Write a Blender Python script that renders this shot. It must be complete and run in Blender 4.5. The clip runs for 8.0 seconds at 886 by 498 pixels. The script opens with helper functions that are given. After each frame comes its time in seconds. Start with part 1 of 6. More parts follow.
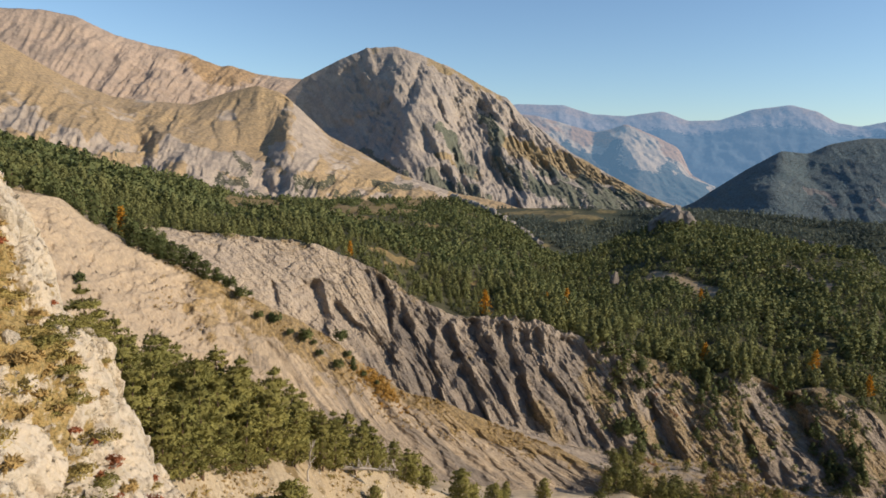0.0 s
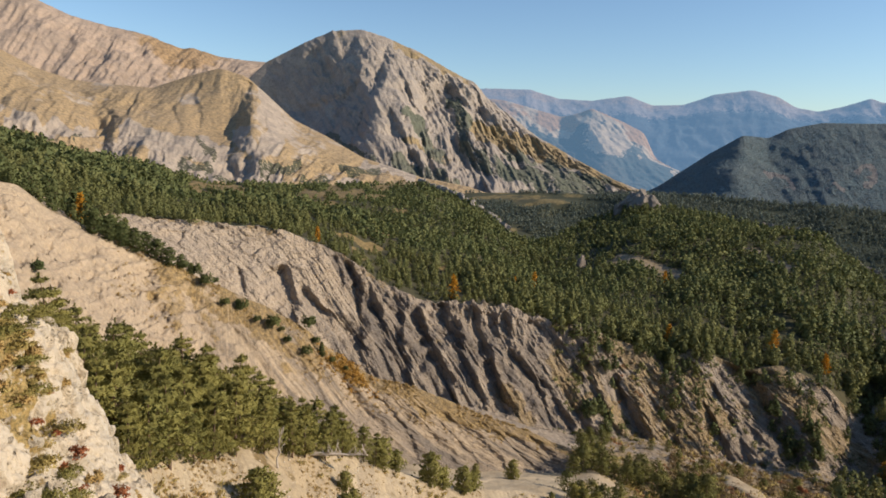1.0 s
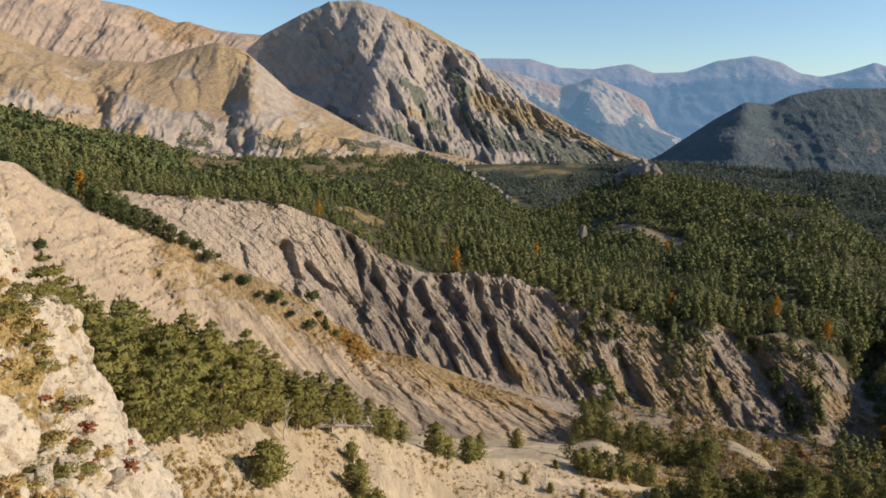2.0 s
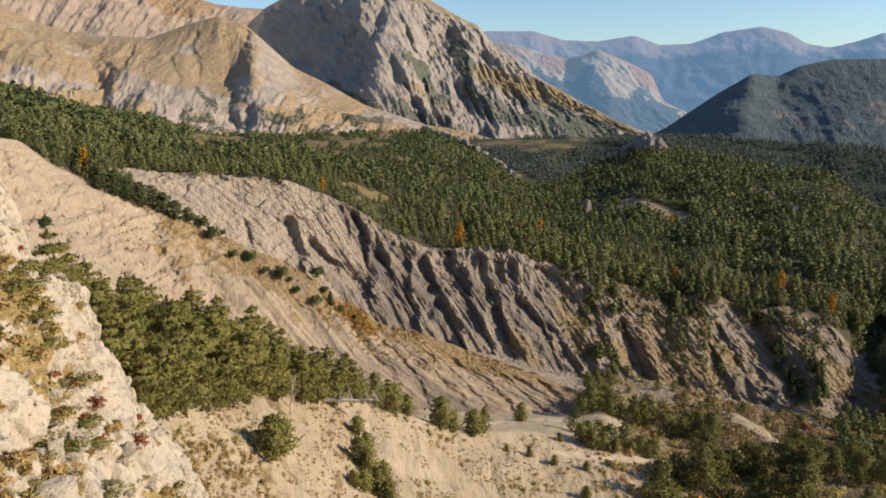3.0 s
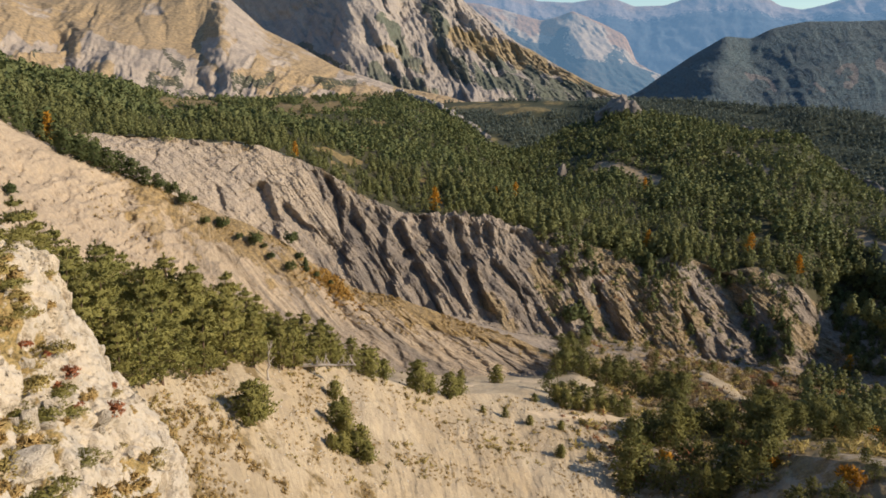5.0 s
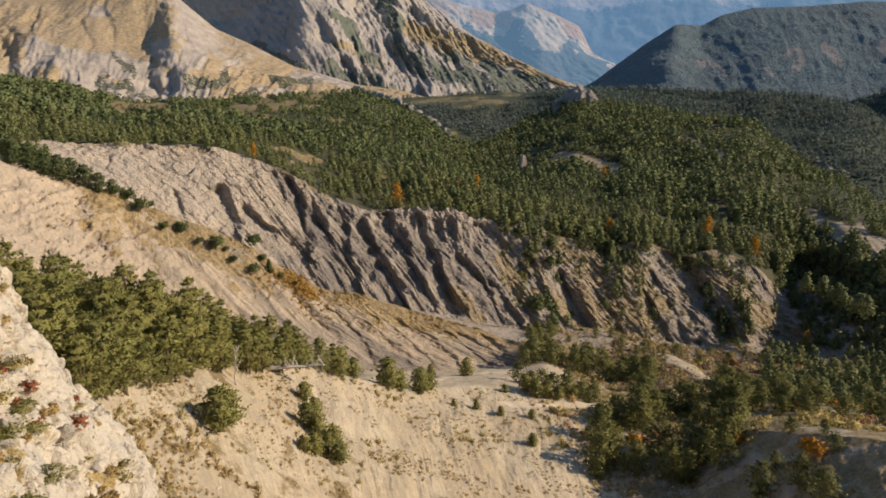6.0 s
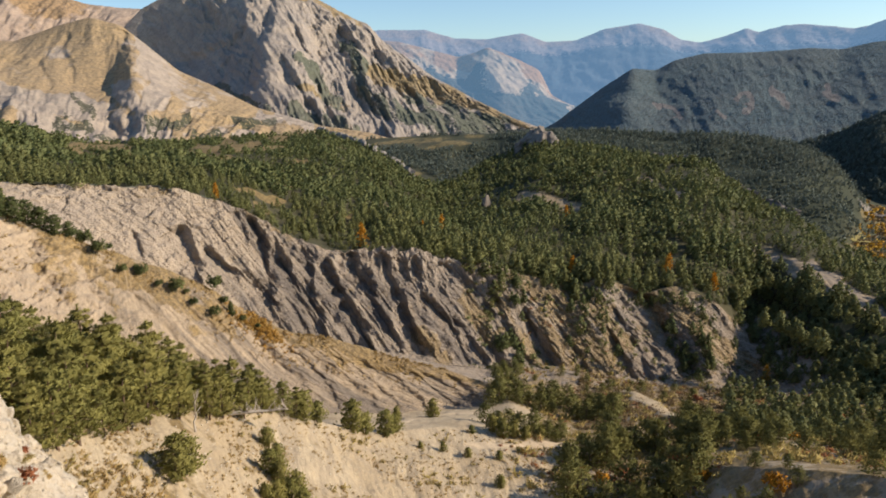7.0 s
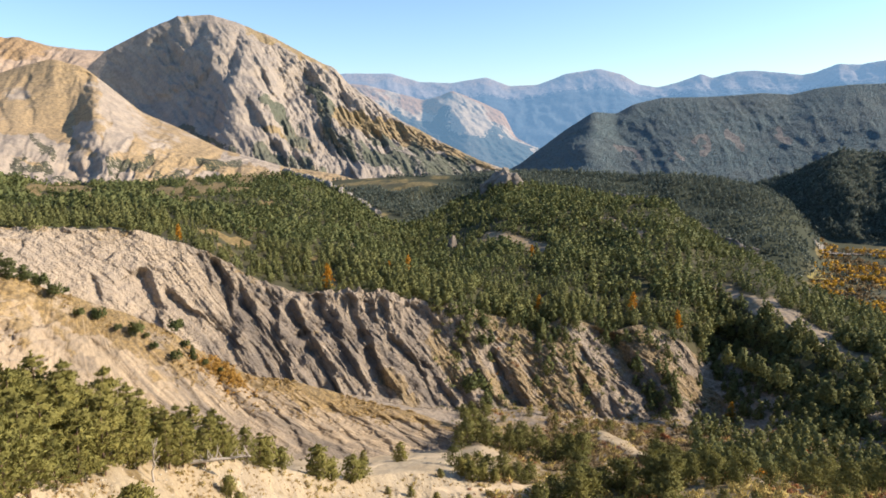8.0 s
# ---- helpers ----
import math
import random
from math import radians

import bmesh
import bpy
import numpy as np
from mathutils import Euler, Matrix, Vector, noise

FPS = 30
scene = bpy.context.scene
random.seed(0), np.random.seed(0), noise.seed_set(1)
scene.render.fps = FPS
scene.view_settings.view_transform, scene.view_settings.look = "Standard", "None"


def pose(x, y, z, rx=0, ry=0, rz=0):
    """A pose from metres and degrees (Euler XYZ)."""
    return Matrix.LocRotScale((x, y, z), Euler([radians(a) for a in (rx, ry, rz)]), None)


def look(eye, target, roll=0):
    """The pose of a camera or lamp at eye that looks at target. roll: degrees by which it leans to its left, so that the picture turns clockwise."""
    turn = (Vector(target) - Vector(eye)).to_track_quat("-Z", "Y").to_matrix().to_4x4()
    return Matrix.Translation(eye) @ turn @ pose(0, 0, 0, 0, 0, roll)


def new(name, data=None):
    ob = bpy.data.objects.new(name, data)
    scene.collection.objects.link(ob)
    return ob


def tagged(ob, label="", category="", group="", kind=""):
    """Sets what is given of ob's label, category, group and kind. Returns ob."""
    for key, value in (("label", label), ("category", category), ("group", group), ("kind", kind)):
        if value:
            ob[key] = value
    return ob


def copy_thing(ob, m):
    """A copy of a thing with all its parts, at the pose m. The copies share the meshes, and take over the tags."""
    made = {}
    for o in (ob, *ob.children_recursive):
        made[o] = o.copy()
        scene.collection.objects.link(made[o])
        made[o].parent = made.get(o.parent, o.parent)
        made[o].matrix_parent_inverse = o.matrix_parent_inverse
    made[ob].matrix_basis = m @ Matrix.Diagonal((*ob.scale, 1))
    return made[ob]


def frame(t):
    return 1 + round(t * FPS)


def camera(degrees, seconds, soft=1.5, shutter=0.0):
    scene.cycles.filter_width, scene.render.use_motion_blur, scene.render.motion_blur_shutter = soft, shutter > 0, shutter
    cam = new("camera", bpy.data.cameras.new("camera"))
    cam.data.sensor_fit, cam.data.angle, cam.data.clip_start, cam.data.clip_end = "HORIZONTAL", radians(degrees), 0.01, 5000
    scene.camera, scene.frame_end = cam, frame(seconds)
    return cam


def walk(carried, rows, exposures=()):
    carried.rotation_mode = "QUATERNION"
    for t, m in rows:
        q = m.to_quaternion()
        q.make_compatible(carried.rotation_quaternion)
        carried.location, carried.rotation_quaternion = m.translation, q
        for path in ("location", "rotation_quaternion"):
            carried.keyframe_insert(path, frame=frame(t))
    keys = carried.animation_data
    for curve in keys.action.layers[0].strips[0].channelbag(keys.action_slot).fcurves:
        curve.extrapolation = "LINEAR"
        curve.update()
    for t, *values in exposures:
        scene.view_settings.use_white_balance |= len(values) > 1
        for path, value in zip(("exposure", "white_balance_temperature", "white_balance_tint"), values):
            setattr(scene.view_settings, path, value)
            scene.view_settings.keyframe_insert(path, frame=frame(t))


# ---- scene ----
cam = camera(66.16, 8.0, soft=1.6, shutter=0.5)
walk(cam, [
    (0.0, pose(0, 0, 0, 82.442, -1.243, 2.709)),
    (0.5, pose(0, 0, 0, 82.115, -1.263, 1.386)),
    (1.0, pose(0, 0, 0, 81.225, -1.202, 0.000)),
    (1.5, pose(0, 0, 0, 80.083, -0.646, -0.248)),
    (3.0, pose(0, 0, 0, 76.817, 0.057, 0.268)),
    (3.5, pose(0, 0, 0, 76.000, 0.000, 0.000)),
    (4.0, pose(0, 0, 0, 75.037, 0.040, -0.375)),
    (4.5, pose(0, 0, 0, 74.329, -0.299, -0.788)),
    (6.0, pose(0, 0, 0, 73.371, 1.474, -5.392)),
    (6.5, pose(0, 0, 0, 74.716, 1.551, -6.995)),
    (7.0, pose(0, 0, 0, 76.640, 1.249, -8.399)),
    (7.5, pose(0, 0, 0, 78.608, 1.018, -10.113)),
    (8.0, pose(0, 0, 0, 79.996, 1.105, -11.236)),
], exposures=[(0.0, 0.36), (3.5, 0.43), (6.0, 0.43), (7.5, 0.7), (8.0, 0.93)])

# ---- world and sun: low autumn sun from the right ----
SUN_BEARING, SUN_UP = 100.0, 29.0
world = bpy.data.worlds.new("sky")
scene.world = world
world.use_nodes = True
sky = world.node_tree.nodes.new("ShaderNodeTexSky")
sky.sky_type = "NISHITA"
sky.sun_disc = False
sky.sun_elevation = radians(SUN_UP)
sky.sun_rotation = radians(SUN_BEARING)
sky.altitude = 1400
sky.dust_density = 1.1
sky.air_density = 1.15
sky.ozone_density = 1.2
back = world.node_tree.nodes["Background"]
back.inputs["Strength"].default_value = 0.1
clear = world.node_tree.nodes.new("ShaderNodeMix")
clear.data_type, clear.blend_type = "RGBA", "MULTIPLY"
clear.inputs["Factor"].default_value = 1.0
clear.inputs["B"].default_value = (0.83, 0.96, 1.08, 1.0)
world.node_tree.links.new(sky.outputs[0], clear.inputs["A"])
world.node_tree.links.new(clear.outputs["Result"], back.inputs["Color"])
sun_data = bpy.data.lights.new("sun", "SUN")
sun_data.energy, sun_data.angle, sun_data.color = 4.2, radians(0.5), (1.0, 0.83, 0.645)
sun = new("sun", sun_data)
sb, su = radians(SUN_BEARING), radians(SUN_UP)
sun.matrix_world = look((400 * math.sin(sb) * math.cos(su), 400 * math.cos(sb) * math.cos(su), 400 * math.sin(su)), (0, 0, 0))


# ---- numpy noise and interpolation ----
def hash3(i, j, k):
    h = (i * 374761393 + j * 668265263 + k * 2147483647 + 1274126177) & 0xFFFFFFFF
    h = ((h ^ (h >> 13)) * 1274126177) & 0xFFFFFFFF
    return ((h ^ (h >> 16)) & 0xFFFFFF) / float(0xFFFFFF) * 2 - 1


def vnoise(x, y, z=0.0):
    """Smooth value noise, -1 to 1."""
    x, y, z = np.broadcast_arrays(np.asarray(x, float), np.asarray(y, float), np.asarray(z, float))
    i, j, k = np.floor(x).astype(np.int64), np.floor(y).astype(np.int64), np.floor(z).astype(np.int64)
    fx, fy, fz = x - i, y - j, z - k
    fx, fy, fz = [t * t * t * (t * (t * 6 - 15) + 10) for t in (fx, fy, fz)]
    out = 0.0
    for a in (0, 1):
        for b in (0, 1):
            for c in (0, 1):
                w = (fx if a else 1 - fx) * (fy if b else 1 - fy) * (fz if c else 1 - fz)
                out = out + w * hash3(i + a, j + b, k + c)
    return out


def fbm(x, y, z=0.0, octaves=4, gain=0.5):
    out, amp, f = 0.0, 1.0, 1.0
    for o in range(octaves):
        out = out + amp * vnoise(np.asarray(x) * f + 17.3 * o, np.asarray(y) * f - 9.1 * o, np.asarray(z) * f + 4.7 * o)
        amp, f = amp * gain, f * 2.03
    return out


def ridged(x, y, z=0.0, octaves=4, gain=0.5):
    """1 on sharp ridges, 0 in hollows."""
    out, amp, f, total = 0.0, 1.0, 1.0, 0.0
    for o in range(octaves):
        out = out + amp * (1 - np.abs(vnoise(np.asarray(x) * f + 31.7 * o, np.asarray(y) * f + 5.3 * o, np.asarray(z) * f)) * 1.6)
        total += amp
        amp, f = amp * gain, f * 2.1
    return out / total


def smooth(a, b, x):
    t = np.clip((np.asarray(x, float) - a) / (b - a), 0, 1)
    return t * t * (3 - 2 * t)


def line(knots, soft=0.8):
    """A closed line round the viewpoint from (bearing, distance, elevation angle): functions of bearing."""
    k = sorted(knots)
    kb = np.array([p[0] for p in k])
    g = np.arange(-180, 180, 0.1)
    n = max(1, int(soft * 30))
    win = np.hanning(n + 2)[1:-1]
    win = win / win.sum()
    got = []
    for c in (1, 2):
        v = np.array([p[c] for p in k])
        y = np.interp(g, np.r_[kb[-1] - 360, kb, kb[0] + 360], np.r_[v[-1], v, v[0]])
        y = np.convolve(np.r_[y[-n:], y, y[:n]], win, "same")[n:-n]
        got.append(y)
    d, z = got[0], got[0] * np.tan(np.radians(got[1]))
    return lambda b: (np.interp((b + 180) % 360 - 180, g, d), np.interp((b + 180) % 360 - 180, g, z))


def polar(b, d):
    r = np.radians(b)
    return d * np.sin(r), d * np.cos(r)


def grid_mesh(name, X, Y, Z, material, attributes=None, closed=False, smooth_shade=True):
    """One mesh from a grid of points."""
    n, m = X.shape
    verts = np.stack([X, Y, Z], -1).reshape(-1, 3)
    i = np.arange((n - 1))[:, None] * m
    j = np.arange(m if closed else m - 1)[None, :]
    j1 = (j + 1) % m
    quads = np.stack([i + j, i + j1, i + m + j1, i + m + j], -1).reshape(-1, 4)
    me = bpy.data.meshes.new(name)
    me.vertices.add(len(verts))
    me.vertices.foreach_set("co", verts.astype(np.float32).ravel())
    me.loops.add(quads.size)
    me.loops.foreach_set("vertex_index", quads.astype(np.int32).ravel())
    me.polygons.add(len(quads))
    me.polygons.foreach_set("loop_start", np.arange(0, quads.size, 4, dtype=np.int32))
    me.polygons.foreach_set("use_smooth", np.full(len(quads), smooth_shade))
    for key, val in (attributes or {}).items():
        at = me.attributes.new(key, "FLOAT", "POINT")
        at.data.foreach_set("value", np.broadcast_to(val, X.shape).astype(np.float32).ravel())
    me.update(calc_edges=True)
    me.validate()
    me.materials.append(material)
    return new(name, me)


def tri_mesh(name, verts, faces, materials, face_mats=None, smooth_shade=False):
    me = bpy.data.meshes.new(name)
    me.from_pydata([tuple(v) for v in verts], [], [tuple(f) for f in faces]) if not isinstance(verts, np.ndarray) else fast_tris(me, verts, faces)
    for m in materials:
        me.materials.append(m)
    if face_mats is not None:
        me.polygons.foreach_set("material_index", np.asarray(face_mats, np.int32))
    if smooth_shade:
        me.polygons.foreach_set("use_smooth", np.full(len(me.polygons), True))
    me.update()
    return me


def fast_tris(me, verts, faces):
    faces = np.asarray(faces, np.int32)
    me.vertices.add(len(verts))
    me.vertices.foreach_set("co", np.asarray(verts, np.float32).ravel())
    me.loops.add(faces.size)
    me.loops.foreach_set("vertex_index", faces.ravel())
    me.polygons.add(len(faces))
    me.polygons.foreach_set("loop_start", np.arange(0, faces.size, 3, dtype=np.int32))
    me.update(calc_edges=True)


# ---- materials ----
class Nodes:
    """Short hand for a node material."""

    def __init__(self, name):
        self.mat = bpy.data.materials.new(name)
        self.mat.use_nodes = True
        self.nt = self.mat.node_tree
        self.bsdf = self.nt.nodes["Principled BSDF"]
        self.bsdf.inputs["Specular IOR Level"].default_value = 0.25
        self.co = self.nt.nodes.new("ShaderNodeTexCoord").outputs["Object"]

    def link(self, a, b):
        if isinstance(a, (int, float)):
            b.default_value = a
        elif isinstance(a, tuple):
            b.default_value = (*a, 1.0) if len(a) == 3 else a
        else:
            self.nt.links.new(a, b)

    def noise(self, scale, detail=4.0, rough=0.55, stretch=None):
        n = self.nt.nodes.new("ShaderNodeTexNoise")
        n.inputs["Scale"].default_value = scale
        n.inputs["Detail"].default_value = detail
        n.inputs["Roughness"].default_value = rough
        co = self.co
        if stretch:
            mp = self.nt.nodes.new("ShaderNodeMapping")
            mp.inputs["Scale"].default_value = stretch
            self.link(co, mp.inputs["Vector"])
            co = mp.outputs[0]
        self.link(co, n.inputs["Vector"])
        return n.outputs["Fac"]

    def cells(self, scale):
        n = self.nt.nodes.new("ShaderNodeTexVoronoi")
        n.inputs["Scale"].default_value = scale
        self.link(self.co, n.inputs["Vector"])
        return n.outputs["Distance"]

    def attr(self, key):
        n = self.nt.nodes.new("ShaderNodeAttribute")
        n.attribute_name = key
        return n.outputs["Fac"]

    def streak(self, ku, kv, detail=5.0, rough=0.62):
        """Noise drawn out down the slope, by the mesh's own across and down coordinates."""
        both = self.nt.nodes.new("ShaderNodeCombineXYZ")
        self.link(self.math("MULTIPLY", self.attr("across"), ku), both.inputs[0])
        self.link(self.math("MULTIPLY", self.attr("down"), kv), both.inputs[1])
        n = self.nt.nodes.new("ShaderNodeTexNoise")
        for key, val in (("Scale", 1.0), ("Detail", detail), ("Roughness", rough)):
            n.inputs[key].default_value = val
        self.link(both.outputs[0], n.inputs["Vector"])
        return n.outputs["Fac"]

    def random(self):
        return self.nt.nodes.new("ShaderNodeObjectInfo").outputs["Random"]

    def island(self):
        return self.nt.nodes.new("ShaderNodeNewGeometry").outputs["Random Per Island"]

    def math(self, op, a, b=0.0):
        n = self.nt.nodes.new("ShaderNodeMath")
        n.operation = op
        self.link(a, n.inputs[0])
        self.link(b, n.inputs[1])
        return n.outputs[0]

    def ramp(self, x, lo, hi, a=0.0, b=1.0):
        n = self.nt.nodes.new("ShaderNodeMapRange")
        n.interpolation_type = "SMOOTHSTEP"
        for key, val in (("Value", x), ("From Min", lo), ("From Max", hi), ("To Min", a), ("To Max", b)):
            self.link(val, n.inputs[key])
        return n.outputs[0]

    def mix(self, f, a, b):
        n = self.nt.nodes.new("ShaderNodeMix")
        n.data_type = "RGBA"
        self.link(f, n.inputs["Factor"])
        self.link(a, n.inputs["A"])
        self.link(b, n.inputs["B"])
        return n.outputs["Result"]

    def done(self, colour, rough=0.9, height=None, bump=0.5, dist=0.1):
        self.link(colour, self.bsdf.inputs["Base Color"])
        self.link(rough, self.bsdf.inputs["Roughness"])
        if height is not None:
            b = self.nt.nodes.new("ShaderNodeBump")
            b.inputs["Strength"].default_value = bump
            b.inputs["Distance"].default_value = dist
            self.link(height, b.inputs["Height"])
            self.link(b.outputs[0], self.bsdf.inputs["Normal"])
        return self.mat


def soil_material(name, a, b, dark, grass, grain, bump, dist, mottle=0.35, tuft=0.45, facet=0.25):
    """Bare earth of two tints and a dark one, with dry grass where the attribute says."""
    n = Nodes(name)
    big, mid, fine = n.noise(grain * 0.08, 3), n.noise(grain * 0.5, 5, 0.6), n.noise(grain * 3, 4, 0.65)
    c = n.mix(n.ramp(big, 0.35, 0.65), a, b)
    c = n.mix(n.ramp(mid, 0.45, 0.75, 0.0, mottle), c, dark)
    c = n.mix(n.attr("dark"), c, dark)
    g = n.ramp(n.math("ADD", n.attr("grass"), n.math("MULTIPLY", n.math("SUBTRACT", mid, 0.5), 1.6)), 0.4, 0.65)
    gc = n.mix(n.ramp(fine, 0.35, 0.7), grass, tuple(x * tuft for x in grass))
    c = n.mix(g, c, gc)
    c = n.mix(n.math("MULTIPLY", n.attr("rock"), n.ramp(mid, 0.35, 0.6, 0.35, 1.0)), c, (0.36, 0.3, 0.235))
    c = n.mix(n.ramp(fine, 0.3, 0.75, 0.0, 0.35), c, tuple(x * 0.5 for x in dark))
    wash = n.noise(grain * 0.22, 5, 0.65, (1.0, 1.0, 0.35))
    c = n.mix(n.ramp(wash, 0.52, 0.68, 0.0, mottle), c, tuple(0.55 * x + 0.02 for x in b))
    grit = n.noise(grain * 9, 3, 0.7)
    c = n.mix(n.ramp(grit, 0.56, 0.72, 0.0, 0.35), c, tuple(min(0.7, x * 1.35) for x in b))
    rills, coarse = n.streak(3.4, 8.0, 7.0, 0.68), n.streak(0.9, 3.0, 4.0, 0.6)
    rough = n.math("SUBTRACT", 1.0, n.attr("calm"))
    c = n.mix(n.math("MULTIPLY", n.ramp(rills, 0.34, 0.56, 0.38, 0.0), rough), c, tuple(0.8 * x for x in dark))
    c = n.mix(n.ramp(coarse, 0.52, 0.66, 0.0, 0.3), c, tuple(min(0.7, x * 1.2) for x in a))
    plates = n.math("ADD", n.cells(grain * 0.9), n.math("MULTIPLY", n.cells(grain * 2.6), 0.5))
    h = n.math("ADD", n.math("ADD", n.math("MULTIPLY", mid, 0.6), n.math("MULTIPLY", fine, 0.5)), n.math("ADD", n.math("MULTIPLY", n.math("MULTIPLY", rills, 1.5), rough), n.math("MULTIPLY", plates, facet)))
    return n.done(c, 0.95, h, bump, dist)


TAN, PALE = (0.43, 0.335, 0.205), (0.50, 0.41, 0.275)
scree_mat = soil_material("scree", TAN, PALE, (0.285, 0.235, 0.17), (0.26, 0.18, 0.07), 0.6, 0.8, 0.25)
spur_mat = soil_material("clay", (0.49, 0.385, 0.26), (0.43, 0.34, 0.235), (0.185, 0.158, 0.13), (0.36, 0.255, 0.115), 0.35, 0.9, 0.7, 0.35, 0.6, 0.5)
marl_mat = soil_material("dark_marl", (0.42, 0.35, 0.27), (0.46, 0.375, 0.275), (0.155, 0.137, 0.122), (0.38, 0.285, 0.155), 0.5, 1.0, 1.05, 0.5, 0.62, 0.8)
floor_mat = soil_material("forest_floor", (0.075, 0.068, 0.034), (0.06, 0.06, 0.03), (0.045, 0.045, 0.026), (0.30, 0.215, 0.09), 0.2, 0.6, 0.5)
valley_mat = soil_material("valley_soil", (0.11, 0.10, 0.055), (0.06, 0.065, 0.036), (0.04, 0.05, 0.03), (0.27, 0.21, 0.09), 0.04, 0.5, 2.0)


def rock_material(name, a, b, dark, grain, bump, dist):
    n = Nodes(name)
    big, mid, fine = n.noise(grain * 0.3, 4), n.noise(grain, 6, 0.65), n.noise(grain * 7, 4, 0.6)
    crack = n.ramp(n.cells(grain * 1.6), 0.02, 0.18)
    c = n.mix(n.ramp(big, 0.35, 0.65), a, b)
    c = n.mix(n.ramp(mid, 0.52, 0.72, 0.0, 0.7), c, dark)
    c = n.mix(n.ramp(fine, 0.55, 0.8, 0.0, 0.3), c, tuple(x * 0.6 for x in dark))
    g = n.ramp(n.math("ADD", n.attr("grass"), n.math("MULTIPLY", n.math("SUBTRACT", mid, 0.5), 1.8)), 0.42, 0.6)
    c = n.mix(g, c, n.mix(n.ramp(fine, 0.35, 0.7), (0.40, 0.285, 0.115), (0.19, 0.15, 0.06)))
    h = n.math("ADD", n.math("ADD", mid, n.math("MULTIPLY", fine, 0.3)), n.math("MULTIPLY", crack, 0.25))
    return n.done(c, 0.9, h, bump, dist)


lime_mat = rock_material("limestone", (0.55, 0.47, 0.35), (0.49, 0.435, 0.345), (0.32, 0.26, 0.185), 1.1, 1.0, 0.3)
fin_mat = rock_material("pale_crag", (0.34, 0.305, 0.26), (0.28, 0.25, 0.215), (0.15, 0.135, 0.115), 0.15, 0.9, 1.0)
crag_mat = rock_material("crag", (0.22, 0.19, 0.155), (0.17, 0.15, 0.13), (0.09, 0.08, 0.068), 0.15, 0.9, 1.0)


def mountain_material(name, rock_a, rock_b, meadow, wood, scale, bump, dist, haze_glow=None, grit=0.4):
    n = Nodes(name)
    big, mid, fine = n.noise(scale, 4), n.noise(scale * 5, 5, 0.6), n.noise(scale * 30, 4, 0.65)
    c = n.mix(n.ramp(mid, 0.35, 0.68), rock_a, rock_b)
    rills = n.streak(2.2, 9.0)
    c = n.mix(n.ramp(rills, 0.36, 0.58, 0.32, 0.0), c, tuple(0.65 * x for x in rock_b))
    m = n.ramp(n.math("ADD", n.attr("grass"), n.math("MULTIPLY", n.math("SUBTRACT", mid, 0.5), 1.2)), 0.4, 0.62)
    c = n.mix(m, c, n.mix(n.ramp(fine, 0.35, 0.7), meadow, tuple(x * 0.7 for x in meadow)))
    w = n.ramp(n.math("ADD", n.attr("wood"), n.math("MULTIPLY", n.math("SUBTRACT", fine, 0.5), 1.6)), 0.42, 0.58)
    c = n.mix(w, c, n.mix(n.ramp(fine, 0.4, 0.7), wood, tuple(x * 0.55 for x in wood)))
    c = n.mix(n.ramp(fine, 0.42, 0.7, 0.0, grit), c, tuple(x * 0.5 for x in rock_b))
    c = n.mix(n.ramp(big, 0.35, 0.7, 0.0, 0.25), c, tuple(x * 0.6 for x in rock_b))
    # haze of distance, put in as a glow of the slope itself
    if haze_glow:
        n.link(haze_glow, n.bsdf.inputs["Emission Color"])
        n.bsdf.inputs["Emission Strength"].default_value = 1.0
    return n.done(c, 1.0, n.math("ADD", n.math("ADD", n.math("MULTIPLY", mid, 0.6), fine), n.math("MULTIPLY", rills, 0.9)), bump, dist)


range_mat = mountain_material("pale_range", (0.42, 0.325, 0.245), (0.31, 0.25, 0.2), (0.34, 0.235, 0.13), (0.08, 0.09, 0.06), 0.002, 0.6, 9)
brown_mat = mountain_material("meadow_mountain", (0.42, 0.355, 0.28), (0.31, 0.265, 0.22), (0.38, 0.28, 0.155), (0.06, 0.07, 0.04), 0.004, 0.6, 5)
peak_mat = mountain_material("rocky_peak", (0.39, 0.335, 0.27), (0.29, 0.26, 0.23), (0.33, 0.25, 0.13), (0.12, 0.135, 0.095), 0.003, 0.6, 8)
# wood tint turned blue-grey: the hill's distance haze is in its colour
haze_hill_mat = mountain_material("wooded_hill", (0.26, 0.24, 0.22), (0.2, 0.19, 0.18), (0.16, 0.14, 0.09), (0.115, 0.165, 0.175), 0.004, 1.0, 9)
nearhill_mat = mountain_material("nearer_wooded_hill", (0.12, 0.12, 0.09), (0.09, 0.09, 0.07), (0.12, 0.11, 0.06), (0.06, 0.075, 0.055), 0.006, 0.6, 8)
# the two farthest ranges carry their blue haze as emission and bluish tints
far_mat = mountain_material("hazy_distance", (0.20, 0.165, 0.15), (0.13, 0.12, 0.12), (0.22, 0.16, 0.12), (0.035, 0.055, 0.07), 0.002, 0.5, 8, haze_glow=(0.078, 0.145, 0.235))
farhill_mat = mountain_material("hazy_hill", (0.34, 0.27, 0.19), (0.26, 0.21, 0.16), (0.27, 0.16, 0.085), (0.03, 0.05, 0.055), 0.003, 0.5, 8, haze_glow=(0.06, 0.115, 0.18))

